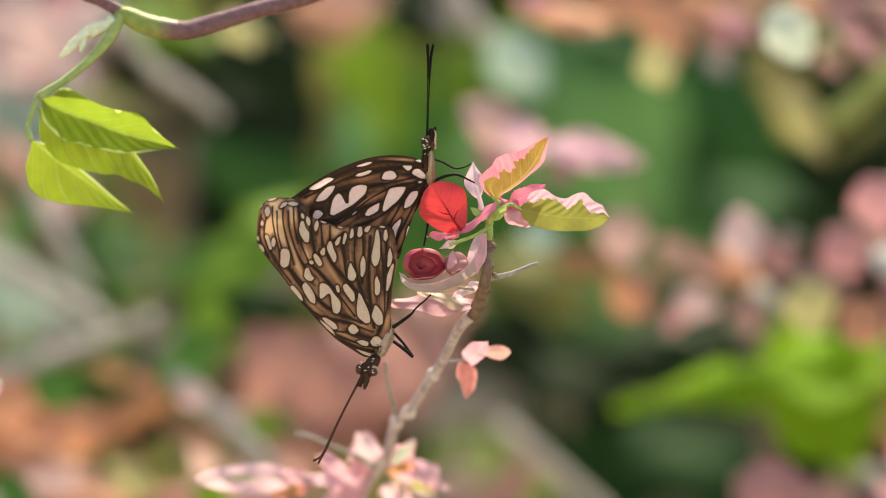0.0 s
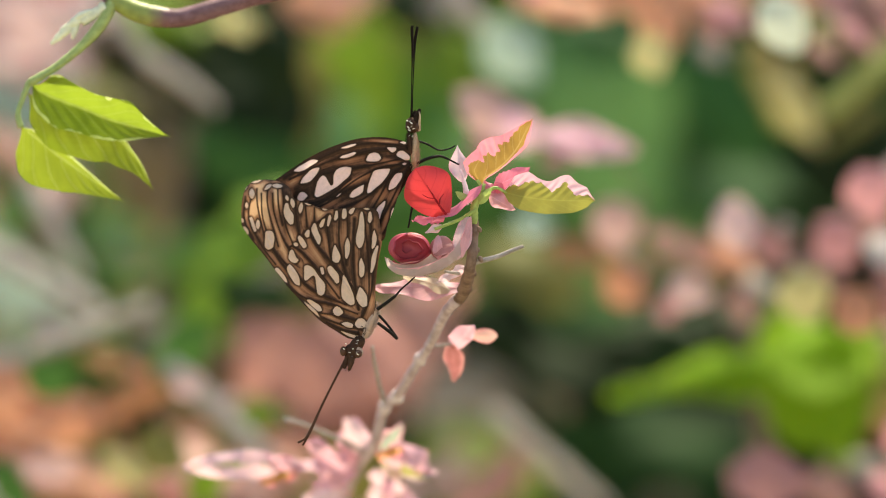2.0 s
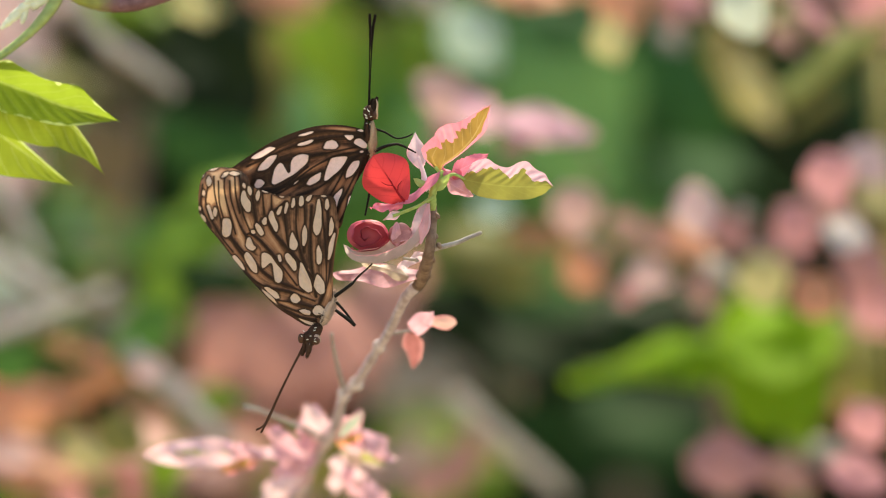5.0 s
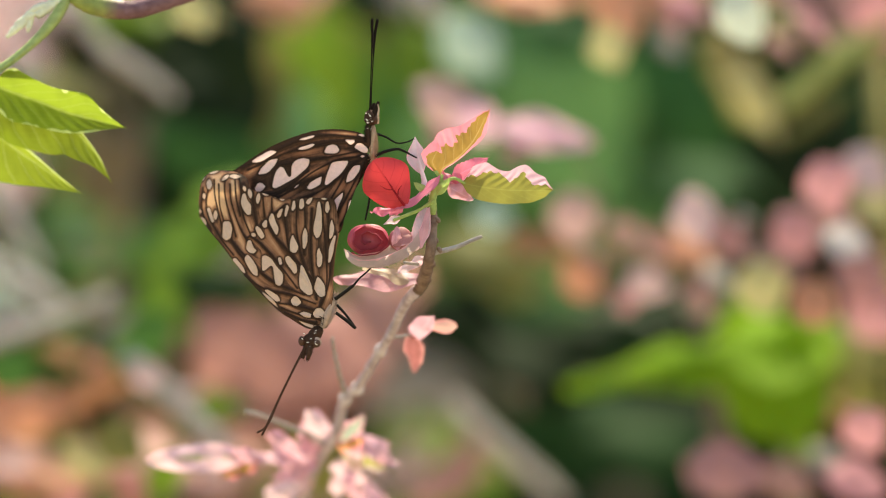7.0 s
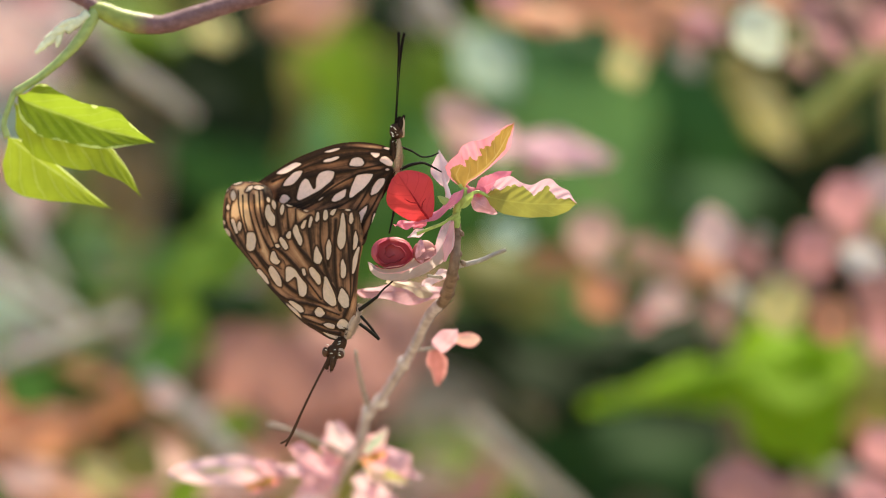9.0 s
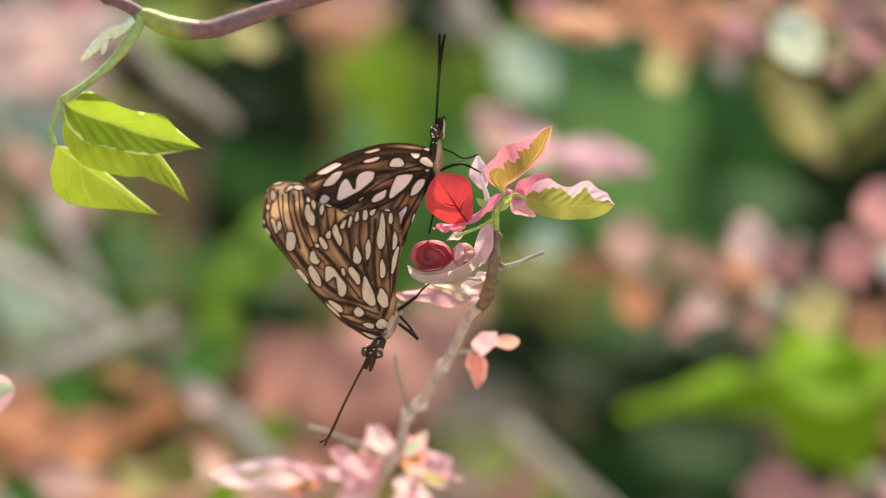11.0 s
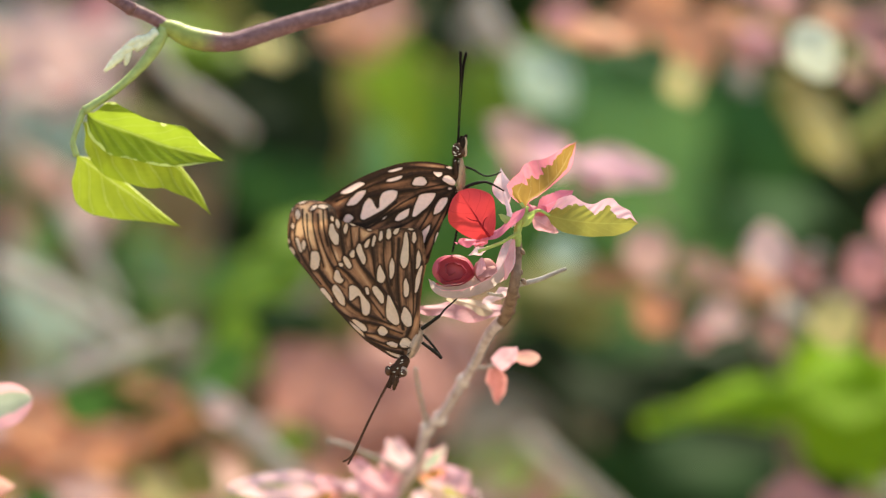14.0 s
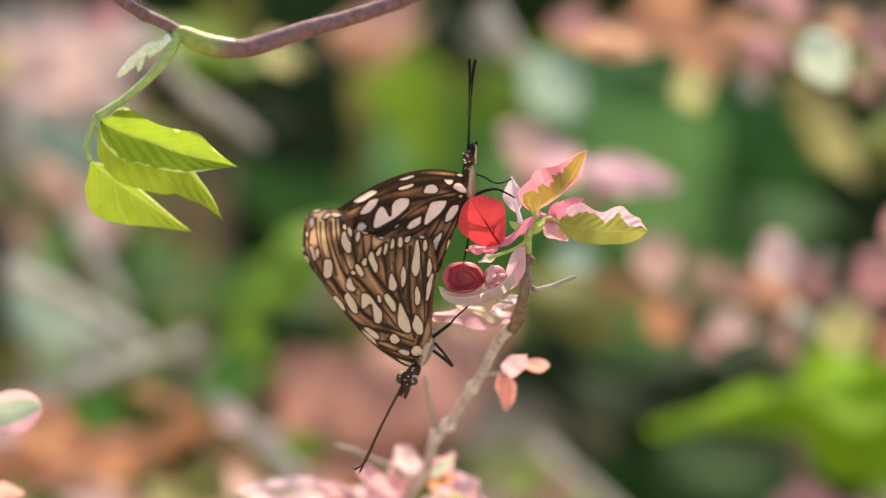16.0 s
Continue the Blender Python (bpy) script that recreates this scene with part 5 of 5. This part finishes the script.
UPPER_CELLS_3 = [(552, 383, 558, 373, 566, 372, 573, 379, 563, 389, 555, 388), (645, 381, 652, 370, 662, 363, 673, 357, 671, 372, 662, 379, 652, 384), (622, 382, 627, 375, 634, 372, 628, 379), (693, 404, 697, 398, 711, 386, 710, 397, 703, 408, 699, 421, 697, 418),
                 (717, 424, 719, 407, 723, 399, 726, 403, 723, 418), (732, 284, 747, 282, 749, 287, 743, 289), (743, 322, 3.5, 2, 0, 0), (502, 362, 9, 4, -28, 0)]
UPPER_STREAKS = [(715, 318, 20, 5, 8, 0.5), (712, 283, 26, 3, 3, 0.6), (655, 352, 26, 4, -27, 0.75), (648, 316, 26, 4, -12, 0.4), (700, 380, 18, 7, -55, 0.4), (725, 378, 16, 6, -62, 0.35), (610, 392, 26, 5, -35, 0.3),
                 (668, 392, 16, 7, -50, 0.4), (545, 355, 16, 6, -45, 0.45), (600, 322, 26, 4, -22, 0.2), (710, 425, 22, 5, -72, 0.45), (690, 322, 14, 4, 0, 0.3), (538, 380, 12, 6, -60, 0.4)]
LOWER_CELLS = [(528, 407, 531, 392, 537, 390, 540, 402, 549, 412, 547, 429, 540, 431, 532, 418), (495, 468, 496, 441, 510, 440, 514, 455, 512, 471, 503, 475), (554, 453, 558, 448, 565, 454, 571, 468, 565, 474, 558, 466), (566, 446, 572, 437, 577, 439, 576, 451, 570, 453),
               (578, 437, 582, 427, 587, 428, 591, 440, 596, 455, 593, 466, 588, 463, 581, 447), (592, 431, 597, 420, 604, 417, 601, 433, 595, 437), (606, 431, 608, 413, 612, 411, 615, 418, 610, 434)]
LOWER_CELLS_2 = [(618, 421, 620, 406, 625, 404, 627, 418, 622, 424), (632, 418, 633, 401, 640, 400, 643, 415, 637, 422), (644, 409, 646, 402, 658, 397, 654, 408, 650, 412), (657, 464, 659, 440, 666, 407, 671, 407, 673, 437, 674, 453, 668, 469, 662, 473),
                 (677, 424, 680, 408, 685, 404, 687, 420, 682, 429), (684, 471, 686, 450, 691, 437, 695, 453, 692, 469, 687, 474), (637, 488, 637, 467, 643, 451, 648, 463, 646, 481, 642, 491)]
LOWER_CELLS_3 = [(614, 494, 615, 480, 621, 462, 627, 477, 631, 487, 627, 498, 620, 498), (537, 489, 539, 475, 545, 472, 552, 487, 558, 492, 552, 498, 543, 496), (534, 507, 540, 499, 545, 502, 559, 525, 559, 539, 550, 536, 538, 520),
                 (564, 503, 572, 501, 582, 507, 592, 520, 603, 535, 603, 552, 597, 557, 589, 553, 586, 540, 586, 523, 582, 520, 572, 528, 566, 529), (606, 505, 613, 501, 627, 517, 628, 533, 622, 535, 610, 517)]
LOWER_CELLS_4 = [(631, 558, 633, 518, 638, 521, 650, 543, 657, 571, 648, 574, 635, 564), (656, 560, 663, 539, 668, 541, 678, 557, 679, 573, 670, 577, 663, 571), (662, 519, 663, 497, 668, 487, 673, 503, 672, 521, 667, 524), (682, 516, 684, 490, 694, 466, 699, 469, 693, 495, 687, 515),
                 (615, 582, 622, 573, 630, 576, 637, 585, 628, 593, 620, 591), (654, 605, 660, 596, 670, 596, 679, 605, 672, 614, 660, 613), (569, 563, 577, 561, 593, 571, 598, 582, 590, 584, 578, 573)]
LOWER_CELLS_5 = [(629, 605, 640, 601, 653, 605, 652, 613, 640, 612), (627, 617, 647, 623, 664, 626, 660, 633, 643, 628), (512, 507, 520, 504, 532, 521, 538, 534, 530, 531), (593, 505, 600, 504, 603, 517, 597, 519), (518, 361, 9, 4, 0, 0),
                 (467, 417, 473, 414, 478, 427, 483, 440, 478, 443, 472, 430), (493, 368, 499, 360, 509, 357, 507, 364, 498, 369)]
LOWER_CELLS_6 = [(560, 400, 9, 4, 95, 0), (573, 393, 6, 3, 10, 0), (590, 395, 6, 3, 30, 0), (602, 402, 4, 2, 10, 0), (545, 391, 8, 4, 80, 0), (536, 382, 5, 3, 80, 0), (551, 465, 4, 3.5, 30, 0), (648, 395, 9, 2.5, -15, 0), (677, 402, 5, 2, 0, 0)]
LOWER_CELLS_7 = [(484, 429, 8, 4, 85, 0), (463, 440, 8, 4, 55, 0), (456, 422, 4, 2.5, 80, 0), (457, 438, 3.5, 2.5, 60, 0), (473, 375, 9, 5, 95, 0), (461, 365, 6, 3.5, -40, 0), (481, 352, 9, 3, -12, 0), (505, 349, 5, 2, 0, 0), (464, 395, 5, 3, 80, 0), (580, 580, 17, 3, 44, 0)]
# The first three streaks put the backlit margin's glow into the wing's gold.
LOWER_STREAKS = [(518, 380, 26, 7, 86, 1.1), (480, 388, 36, 16, 85, 1.05), (497, 405, 38, 9, 85, 0.9), (520, 440, 30, 6, 72, 0.5), (543, 452, 20, 6, 75, 0.8), (530, 480, 26, 6, 62, 0.5), (590, 405, 16, 12, 20, 0.6), (570, 412, 18, 8, 80, 0.3), (508, 490, 24, 5, 55, 0.4),
                 (585, 480, 18, 5, 55, 0.35), (618, 545, 24, 5, 55, 0.5), (600, 500, 20, 4, 55, 0.4), (640, 440, 26, 4, 88, 0.3), (555, 545, 24, 4, 48, 0.4)]
LOWER_STREAKS_2 = [(675, 450, 26, 3, 92, 0.4), (605, 590, 30, 5, 32, 0.5), (645, 580, 22, 5, 30, 0.5), (682, 560, 20, 4, 92, 0.5), (660, 510, 26, 3, 88, 0.3), (628, 448, 24, 3, 85, 0.35), (604, 460, 20, 4, 75, 0.35), (680, 535, 18, 4, 92, 0.4), (560, 500, 18, 4, 62, 0.35), (468, 410, 16, 5, 85, 0.4)]


def curl_low(u, v):
    """The far margin of the lower wings rolls back."""
    r = np.clip((512.0 - u) / 55.0, 0, 1.2)
    top = np.clip((385.0 - v) / 35.0, 0, 1.2) * np.clip((600 - u) / 60.0, 0, 1)
    return 34.0 * r ** 2 + 22.0 * top ** 2 - 9.0 * np.exp(-((u - 540.0) / 40.0) ** 2)


def build_upper_butterfly():
    s = thing("butterfly", plan(740, 420), "dark brown butterfly with pinkish white cells, head up, wings closed", "butterfly", "mating butterflies")
    a = [(756, 290), (735, 280), (700, 275), (660, 278), (620, 290), (580, 308), (545, 330), (515, 351), (498, 362)]
    b = [(757, 300), (748, 328), (738, 362), (726, 398), (714, 430), (703, 459), (660, 452), (600, 432), (545, 410), (510, 388), (497, 366)]
    cells = UPPER_CELLS + UPPER_CELLS_2 + UPPER_CELLS_3
    flat = lambda u, v: 4.0 * np.sin((v - 280.0) / 60.0)
    part("wing", wing_sheet("wing", a, b, cells, UPPER_VEINS, 0.0, flat, 230, 190, 0.03, 0.30, UPPER_STREAKS), M_WING_UP, s, "dark brown wing with pinkish white cells")
    a2 = [(p[0] + 3, p[1] + 2) for p in a]
    part("wing", wing_sheet("wing", a2, b, cells, UPPER_VEINS, 12.0, flat, 50, 40), M_WING_UP, s, "dark brown wing with pinkish white cells")
    body = part("thorax", blob("thorax", plan(762, 300, 4 * U), (Vector((-1 * U, 0, 36 * U)), (7.5 * U, 0, 0), (0, 12 * U, 0)), 18, 0.03, 2), M_FUR, s)
    part("fur", fur("fur", [plan(761, 268, 2 * U), plan(763, 300, 1 * U), plan(762, 335, 2 * U)], 8 * U, 800, 9 * U, 2.4, 3), M_FUR, body, "tan and dark fur")
    part("back", blob("back", plan(753, 286, -2 * U), (Vector((-2 * U, 0, 20 * U)), (5 * U, 0, 0), (0, 8 * U, 0)), 18, 0.05, 9), M_HEAD, s, "dark furry back")
    part("fur", fur("fur", [plan(752, 300, -3 * U), plan(752, 284, -3 * U), plan(753, 264, -3 * U)], 6 * U, 240, 5 * U, 0.6, 4), M_BODY, body)
    part("abdomen", tube("abdomen", [plan(757, 322, 6 * U), plan(728, 372, 22 * U), plan(703, 425, 28 * U), plan(688, 470, 28 * U)], [9 * U, 8 * U, 7 * U, 5 * U], 12, 24, 0.03, 2), M_BODY, s)
    head = part("head", blob("head", plan(757, 254), ((0, 0, 14 * U), (12.5 * U, 0, 0), (0, 12 * U, 0)), 16, 0.06, 6), M_HEAD, s)
    part("eye", blob("eye", plan(767, 257, -5 * U), ((0, 0, 9 * U), (6 * U, 0, 0), (0, 8 * U, 0)), 16), M_EYE, head)
    part("eye", blob("eye", plan(767, 257, 9 * U), ((0, 0, 9 * U), (6 * U, 0, 0), (0, 8 * U, 0)), 16), M_EYE, head)
    limb(head, "palp", [(764, 252, -4), (766, 238, -5), (771, 225, -5)], [6.5, 5.5, 2.5], M_BODY)
    limb(head, "palp", [(760, 248, 5), (760, 238, 5), (763, 228, 5)], [5, 4.5, 2.5], M_BODY)
    limb(head, "palp_stripe", [(770, 264, -9), (770, 250, -11), (771, 238, -10), (769, 230, -8)], [2.2, 2.2, 1.8, 1], M_FUR)
    part("fur", fur("fur", [plan(752, 268), plan(757, 250), plan(766, 228)], 8 * U, 220, 4 * U, 0.8, 8), M_BODY, head)
    rng = np.random.RandomState(4)
    for i in range(12):
        q = plan(752 + rng.uniform(-6, 8), 252 + rng.uniform(-8, 22), -11.5 * U)
        part("speck", blob("speck", q, ((0.6 * U, 0, 1.0 * U), (rng.uniform(0.9, 2.4) * U, 0, rng.uniform(-1.6, 1.6) * U), (0, 1.2 * U, 0)), 6), M_SPECK, head)
    limb(s, "antenna", [(755, 242, -3), (756, 200, -8), (757, 150, -10), (758, 110, -12), (757, 94, -12), (757, 78, -12)], [1.4, 1.0, 1.0, 1.3, 2.5, 2.7], M_ANT, 40)
    limb(s, "antenna", [(757, 242, 4), (758, 200, 0), (760, 150, -2), (762, 110, -2), (764, 94, -2), (767, 79, -2)], [1.4, 1.0, 1.0, 1.3, 2.5, 2.7], M_ANT, 40)
    limb(s, "leg", [(766, 322, -2), (782, 314, 0), (802, 309, 4), (814, 311, 4), (840, 324, 6)], [3.2, 3, 2.6, 2.0, 1.4], M_LEG)
    limb(s, "leg", [(768, 282, 4), (785, 288, 8), (804, 298, 10), (822, 296, 10), (834, 290, 10)], [2.2, 2, 1.6, 1.4, 1.2], M_LEG)
    limb(s, "leg", [(762, 345, 10), (758, 390, 16), (754, 415, 16), (750, 436, 14)], [2.6, 2.4, 2, 1.6], M_LEG)
    return s


def build_lower_butterfly():
    s = thing("butterfly", plan(735, 425), "golden brown butterfly with cream cells, hanging head down, wings closed", "butterfly", "mating butterflies")
    a = [(664, 630), (646, 632), (620, 617), (592, 598), (560, 565), (530, 531), (498, 488), (472, 456), (456, 432)]
    b = [(688, 600), (691, 570), (691, 540), (696, 490), (703, 452), (700, 428), (692, 403), (650, 400), (606, 402), (572, 392), (549, 384), (538, 362), (512, 351), (480, 352), (462, 366), (455, 396), (455, 430)]
    cells = LOWER_CELLS + LOWER_CELLS_2 + LOWER_CELLS_3 + LOWER_CELLS_4 + LOWER_CELLS_5 + LOWER_CELLS_6 + LOWER_CELLS_7
    veins = LOWER_VEINS + LOWER_VEINS_2 + LOWER_VEINS_3
    part("wing", wing_sheet("wing", a, b, cells, veins, -16.0, curl_low, 290, 260, 0.05, 0.52, LOWER_STREAKS + LOWER_STREAKS_2), M_WING_LOW, s, "golden brown wing with cream cells and a rolled margin")
    b2 = [(p[0] + 1, p[1] + 6) for p in b]
    part("wing", wing_sheet("wing", a, b2, cells, veins, 14.0, curl_low, 50, 40), M_WING_LOW, s, "golden brown wing with cream cells")
    body = part("thorax", blob("thorax", plan(683, 603, 8 * U), (Vector((-14 * U, 0, -32 * U)), (8 * U, 0, -3 * U), (0, 11 * U, 0)), 18, 0.03, 2), M_FUR_PALE, s)
    part("fur", fur("fur", [plan(675, 632, 8 * U), plan(690, 600, 8 * U), plan(697, 570, 8 * U)], 8 * U, 1000, 6 * U, 2.4, 3), M_FUR_PALE, body, "pale pinkish-tan fur")
    part("fur", fur("fur", [plan(672, 610), plan(664, 630), plan(655, 645)], 8 * U, 200, 4 * U, 0.6, 5), M_BODY, body)
    part("abdomen", tube("abdomen", [plan(688, 585, 6 * U), plan(680, 540, 22 * U), plan(680, 500, 28 * U), plan(688, 468, 28 * U)], [8 * U, 8 * U, 7 * U, 5 * U], 12, 24, 0.03, 2), M_BODY, s)
    head = part("head", blob("head", plan(651, 654), ((-3 * U, 0, -14 * U), (14 * U, 0, -3 * U), (0, 13 * U, 0)), 16, 0.04, 6), M_HEAD, s)
    part("neck", blob("neck", plan(660, 641, 2 * U), ((-8 * U, 0, -13 * U), (11 * U, 0, -5 * U), (0, 11 * U, 0)), 14, 0.06, 7), M_HEAD, s)
    part("eye", blob("eye", plan(661, 658, -7 * U), ((0, 0, 8 * U), (8 * U, 0, 0), (0, 7 * U, 0)), 16), M_EYE, head)
    part("eye_rim", blob("eye_rim", plan(661, 656, -5.5 * U), ((0, 0, 9.5 * U), (9.5 * U, 0, 0), (0, 6 * U, 0)), 16), M_FUR_PALE, head)
    part("eye", blob("eye", plan(635, 654, -5 * U), ((0, 0, 9 * U), (6 * U, 0, 0), (0, 8 * U, 0)), 16), M_EYE, head)
    limb(head, "palp", [(650, 662, -8), (648, 676, -10), (645, 688, -8)], [6, 5.5, 2.5], M_HEAD)
    limb(head, "palp", [(643, 660, -2), (640, 674, -4), (636, 685, -4)], [5, 4.5, 2.5], M_HEAD)
    part("fur", fur("fur", [plan(655, 640), plan(650, 660), plan(642, 690)], 8 * U, 200, 4 * U, 0.8, 8), M_HEAD, head)
    rng = np.random.RandomState(9)
    for i in range(13):
        q = plan(648 + rng.uniform(-12, 14), 648 + rng.uniform(-14, 18), -13 * U)
        part("speck", blob("speck", q, ((0.6 * U, 0, 0.8 * U), (rng.uniform(0.8, 3.2) * U, 0, rng.uniform(-2, 2) * U), (0, 1.2 * U, 0)), 6), M_SPECK, head)
    limb(s, "antenna", [(638, 668, -4), (618, 706, -10), (596, 750, -14), (578, 790, -16), (568, 808, -16), (554, 816, -16)], [1.4, 1.1, 1.1, 1.3, 2.1, 1.8], M_ANT_BROWN, 40)
    limb(s, "antenna", [(640, 669, 2), (619.5, 707, -4), (597.5, 751, -8), (579.5, 790, -10), (570, 808, -10), (563, 821, -10)], [1.4, 1.1, 1.1, 1.3, 2.1, 1.8], M_ANT_BROWN, 40)
    limb(s, "leg", [(695, 580, -4), (712, 568, -8), (728, 556, -10)], [3.4, 3.2, 2.8], M_LEG)
    limb(s, "leg", [(728, 556, -10), (738, 544, -11), (752, 532, -10), (763, 521, -8)], [2.0, 1.7, 1.5, 1.2], M_LEG)
    limb(s, "leg", [(698, 590, 2), (714, 608, -2), (731, 631, -4)], [2.6, 2.4, 2.0], M_LEG)
    limb(s, "leg", [(731, 632, -4), (715, 618, -8), (696, 604, -8)], [3.0, 3.4, 3.0], M_LEG)
    return s


build_ground()
build_hedge()
build_far_shrubs()
build_undergrowth()
build_edge_sprig()
vine = build_vine()
twig = build_twig()
upper = build_upper_butterfly()
lower = build_lower_butterfly()


# ---- what moves ----
def sway(ob, t, du, dv, turn, width=1.0, back=0.0):
    """The pose of a thing pushed by the wind: plan units to the right and down, a turn in the picture plane, the wings' width as they swing about the body, and metres away from the lens."""
    o = plan_origin[ob.name]
    k = 1 + (drift(t) + back) / o.y
    at = Vector(((o.x + du * U) * k, o.y + back, EYE_Z + (o.z - dv * U - EYE_Z) * k))
    swing = 0.0
    if width != 1.0:
        width = min(1.0, width + drift(t) / DIST)
        swing = math.degrees(math.acos(min(1.0, width * math.cos(radians(14.0))))) - 14.0
    return Matrix.Translation(at) @ pose(0, 0, 0, 0, turn, 0) @ pose(0, 0, 0, 0, 0, -swing)


plan_origin = {ob.name: ob.location.copy() for ob in (vine, twig, upper, lower)}


def motions():
    walk(twig, [(r[0], sway(twig, *r)) for r in (
        (0, 0.0, 0.0, 0.00),
        (0.5, -3.1, -4.4, -0.51),
        (1, -5.2, -3.9, -0.43),
        (1.5, -7.8, -3.5, -0.69),
        (2, -10.6, -7.6, -0.72),
        (2.5, -16.3, -4.9, -1.20),
        (3, -11.7, -0.1, -0.93),
        (3.5, -18.4, -6.7, -1.29),
        (4, -18.3, -3.4, -1.27),
        (4.5, -14.4, -3.7, -1.05),
        (7, -6.4, -8.7, -1.34),
        (7.5, -9.6, -10.5, -1.36),
        (8, -10.4, -7.7, -1.33),
        (8.5, -1.8, -12.4, -1.10),
        (11, 5.7, -24.2, -1.48),
        (11.5, 3.4, -19.0, -0.92),
        (12, 5.8, -15.1, -0.79),
        (12.5, 4.9, -19.6, -0.87),
        (13, 5.2, -16.9, -0.66),
        (13.5, 6.0, -18.8, -0.95),
        (14, 7.4, -17.6, -0.54),
        (14.5, 4.6, -18.1, -0.78),
        (15, 7.8, -17.1, -0.34),
        (15.5, 5.4, -19.4, -0.62),
        (16, 5.8, -18.5, -0.17),
    )])
    walk(upper, [(r[0], sway(upper, *r)) for r in (
        (0, 0.0, 0.0, 0.00, 1.000),
        (0.5, -6.8, -7.1, -0.02, 1.007),
        (1, -9.4, -7.2, 0.14, 1.003),
        (1.5, -14.1, -7.5, -0.05, 1.016),
        (2, -16.8, -12.7, -0.04, 1.009),
        (2.5, -27.0, -9.7, 0.05, 1.014),
        (3, -19.1, -3.1, -0.39, 1.010),
        (3.5, -30.0, -12.7, 0.06, 1.013),
        (4, -28.9, -6.8, -0.27, 1.012),
        (4.5, -23.7, -7.4, -0.00, 1.000),
        (7, -19.3, -12.2, 0.83, 1.016),
        (7.5, -22.5, -15.1, 1.10, 1.014),
        (8, -21.5, -9.8, 0.53, 1.011),
        (8.5, -11.9, -14.6, 1.37, 1.002),
        (11, -6.7, -30.5, 1.97, 1.005),
        (11.5, -4.7, -20.7, 1.78, 0.998),
        (12, -1.7, -15.6, 1.57, 0.997),
        (12.5, -2.7, -20.6, 1.62, 0.989),
        (13, -0.9, -16.3, 1.17, 0.995),
        (13.5, -1.6, -19.1, 1.50, 0.986),
        (14, 2.8, -16.6, 1.39, 0.987),
        (14.5, -0.2, -18.0, 0.96, 0.982),
        (15, 5.0, -15.5, 1.13, 0.979),
        (15.5, -0.5, -18.6, 1.30, 0.978),
        (16, 5.5, -16.1, 0.81, 0.968),
    )])
    walk(lower, [(r[0], sway(lower, *r)) for r in (
        (0, 0.0, 0.0, 0.00, 1.000),
        (0.5, -6.5, -6.0, 0.08, 1.007),
        (1, -8.7, -6.8, 0.11, 1.003),
        (1.5, -13.6, -7.0, -0.07, 1.016),
        (2, -17.0, -12.5, -0.08, 1.009),
        (2.5, -26.5, -8.8, -0.29, 1.014),
        (3, -19.3, -2.2, -0.37, 1.010),
        (3.5, -29.5, -12.8, -0.42, 1.013),
        (4, -28.4, -5.4, -0.33, 1.012),
        (4.5, -23.7, -7.2, -0.33, 1.000),
        (7, -19.3, -16.6, -0.46, 1.016),
        (7.5, -22.2, -19.8, -0.23, 1.014),
        (8, -21.5, -15.1, -0.78, 1.011),
        (8.5, -11.6, -21.1, -0.53, 1.002),
        (11, -7.6, -39.0, -0.17, 1.005),
        (11.5, -5.4, -28.4, -0.03, 0.998),
        (12, -3.0, -24.1, -0.48, 0.997),
        (12.5, -3.5, -28.9, -0.35, 0.989),
        (13, -2.1, -23.3, -0.11, 0.995),
        (13.5, -2.7, -27.4, -0.44, 0.986),
        (14, 2.5, -24.0, -0.22, 0.987),
        (14.5, -1.9, -24.8, -0.24, 0.982),
        (15, 5.0, -22.4, -0.26, 0.979),
        (15.5, -1.2, -25.8, -0.42, 0.978),
        (16, 4.6, -22.8, -0.36, 0.968),
    )])
    walk(vine, [(r[0], sway(vine, *r, back=float(np.interp(r[0], (0, 4.5, 8.5, 11, 16), (0.013, 0.011, 0.008, 0.001, 0.0))))) for r in (
        (0, 0.0, 0.0, 0.00),
        (0.5, -0.3, -2.6, -0.32),
        (1, 1.6, -7.6, 0.19),
        (1.5, -4.5, -2.7, 0.22),
        (2, -4.3, -1.7, 0.58),
        (2.5, -17.6, 2.5, -0.16),
        (3, -17.6, 0.2, 0.22),
        (3.5, -22.7, -6.8, -1.26),
        (4, -23.6, -4.8, -0.15),
        (4.5, -23.8, -2.4, 0.35),
        (7, -11.0, -2.2, -0.45),
        (7.5, -13.7, -2.5, -0.43),
        (8, -7.6, -4.9, -0.75),
        (8.5, 0.7, -6.7, -0.61),
        (11, 21.0, -8.6, -1.66),
        (11.5, 17.0, -7.5, -1.65),
        (12, 21.0, -2.9, -1.34),
        (12.5, 24.0, -4.1, -0.75),
        (13, 28.9, -7.8, -0.72),
        (13.5, 31.6, -7.0, -0.71),
        (14, 30.8, -5.8, -0.89),
        (14.5, 33.2, -3.9, -0.75),
        (15, 33.9, -5.2, -0.91),
        (15.5, 38.4, -9.0, -0.73),
        (16, 36.7, -7.9, -0.85),
    )])


motions()
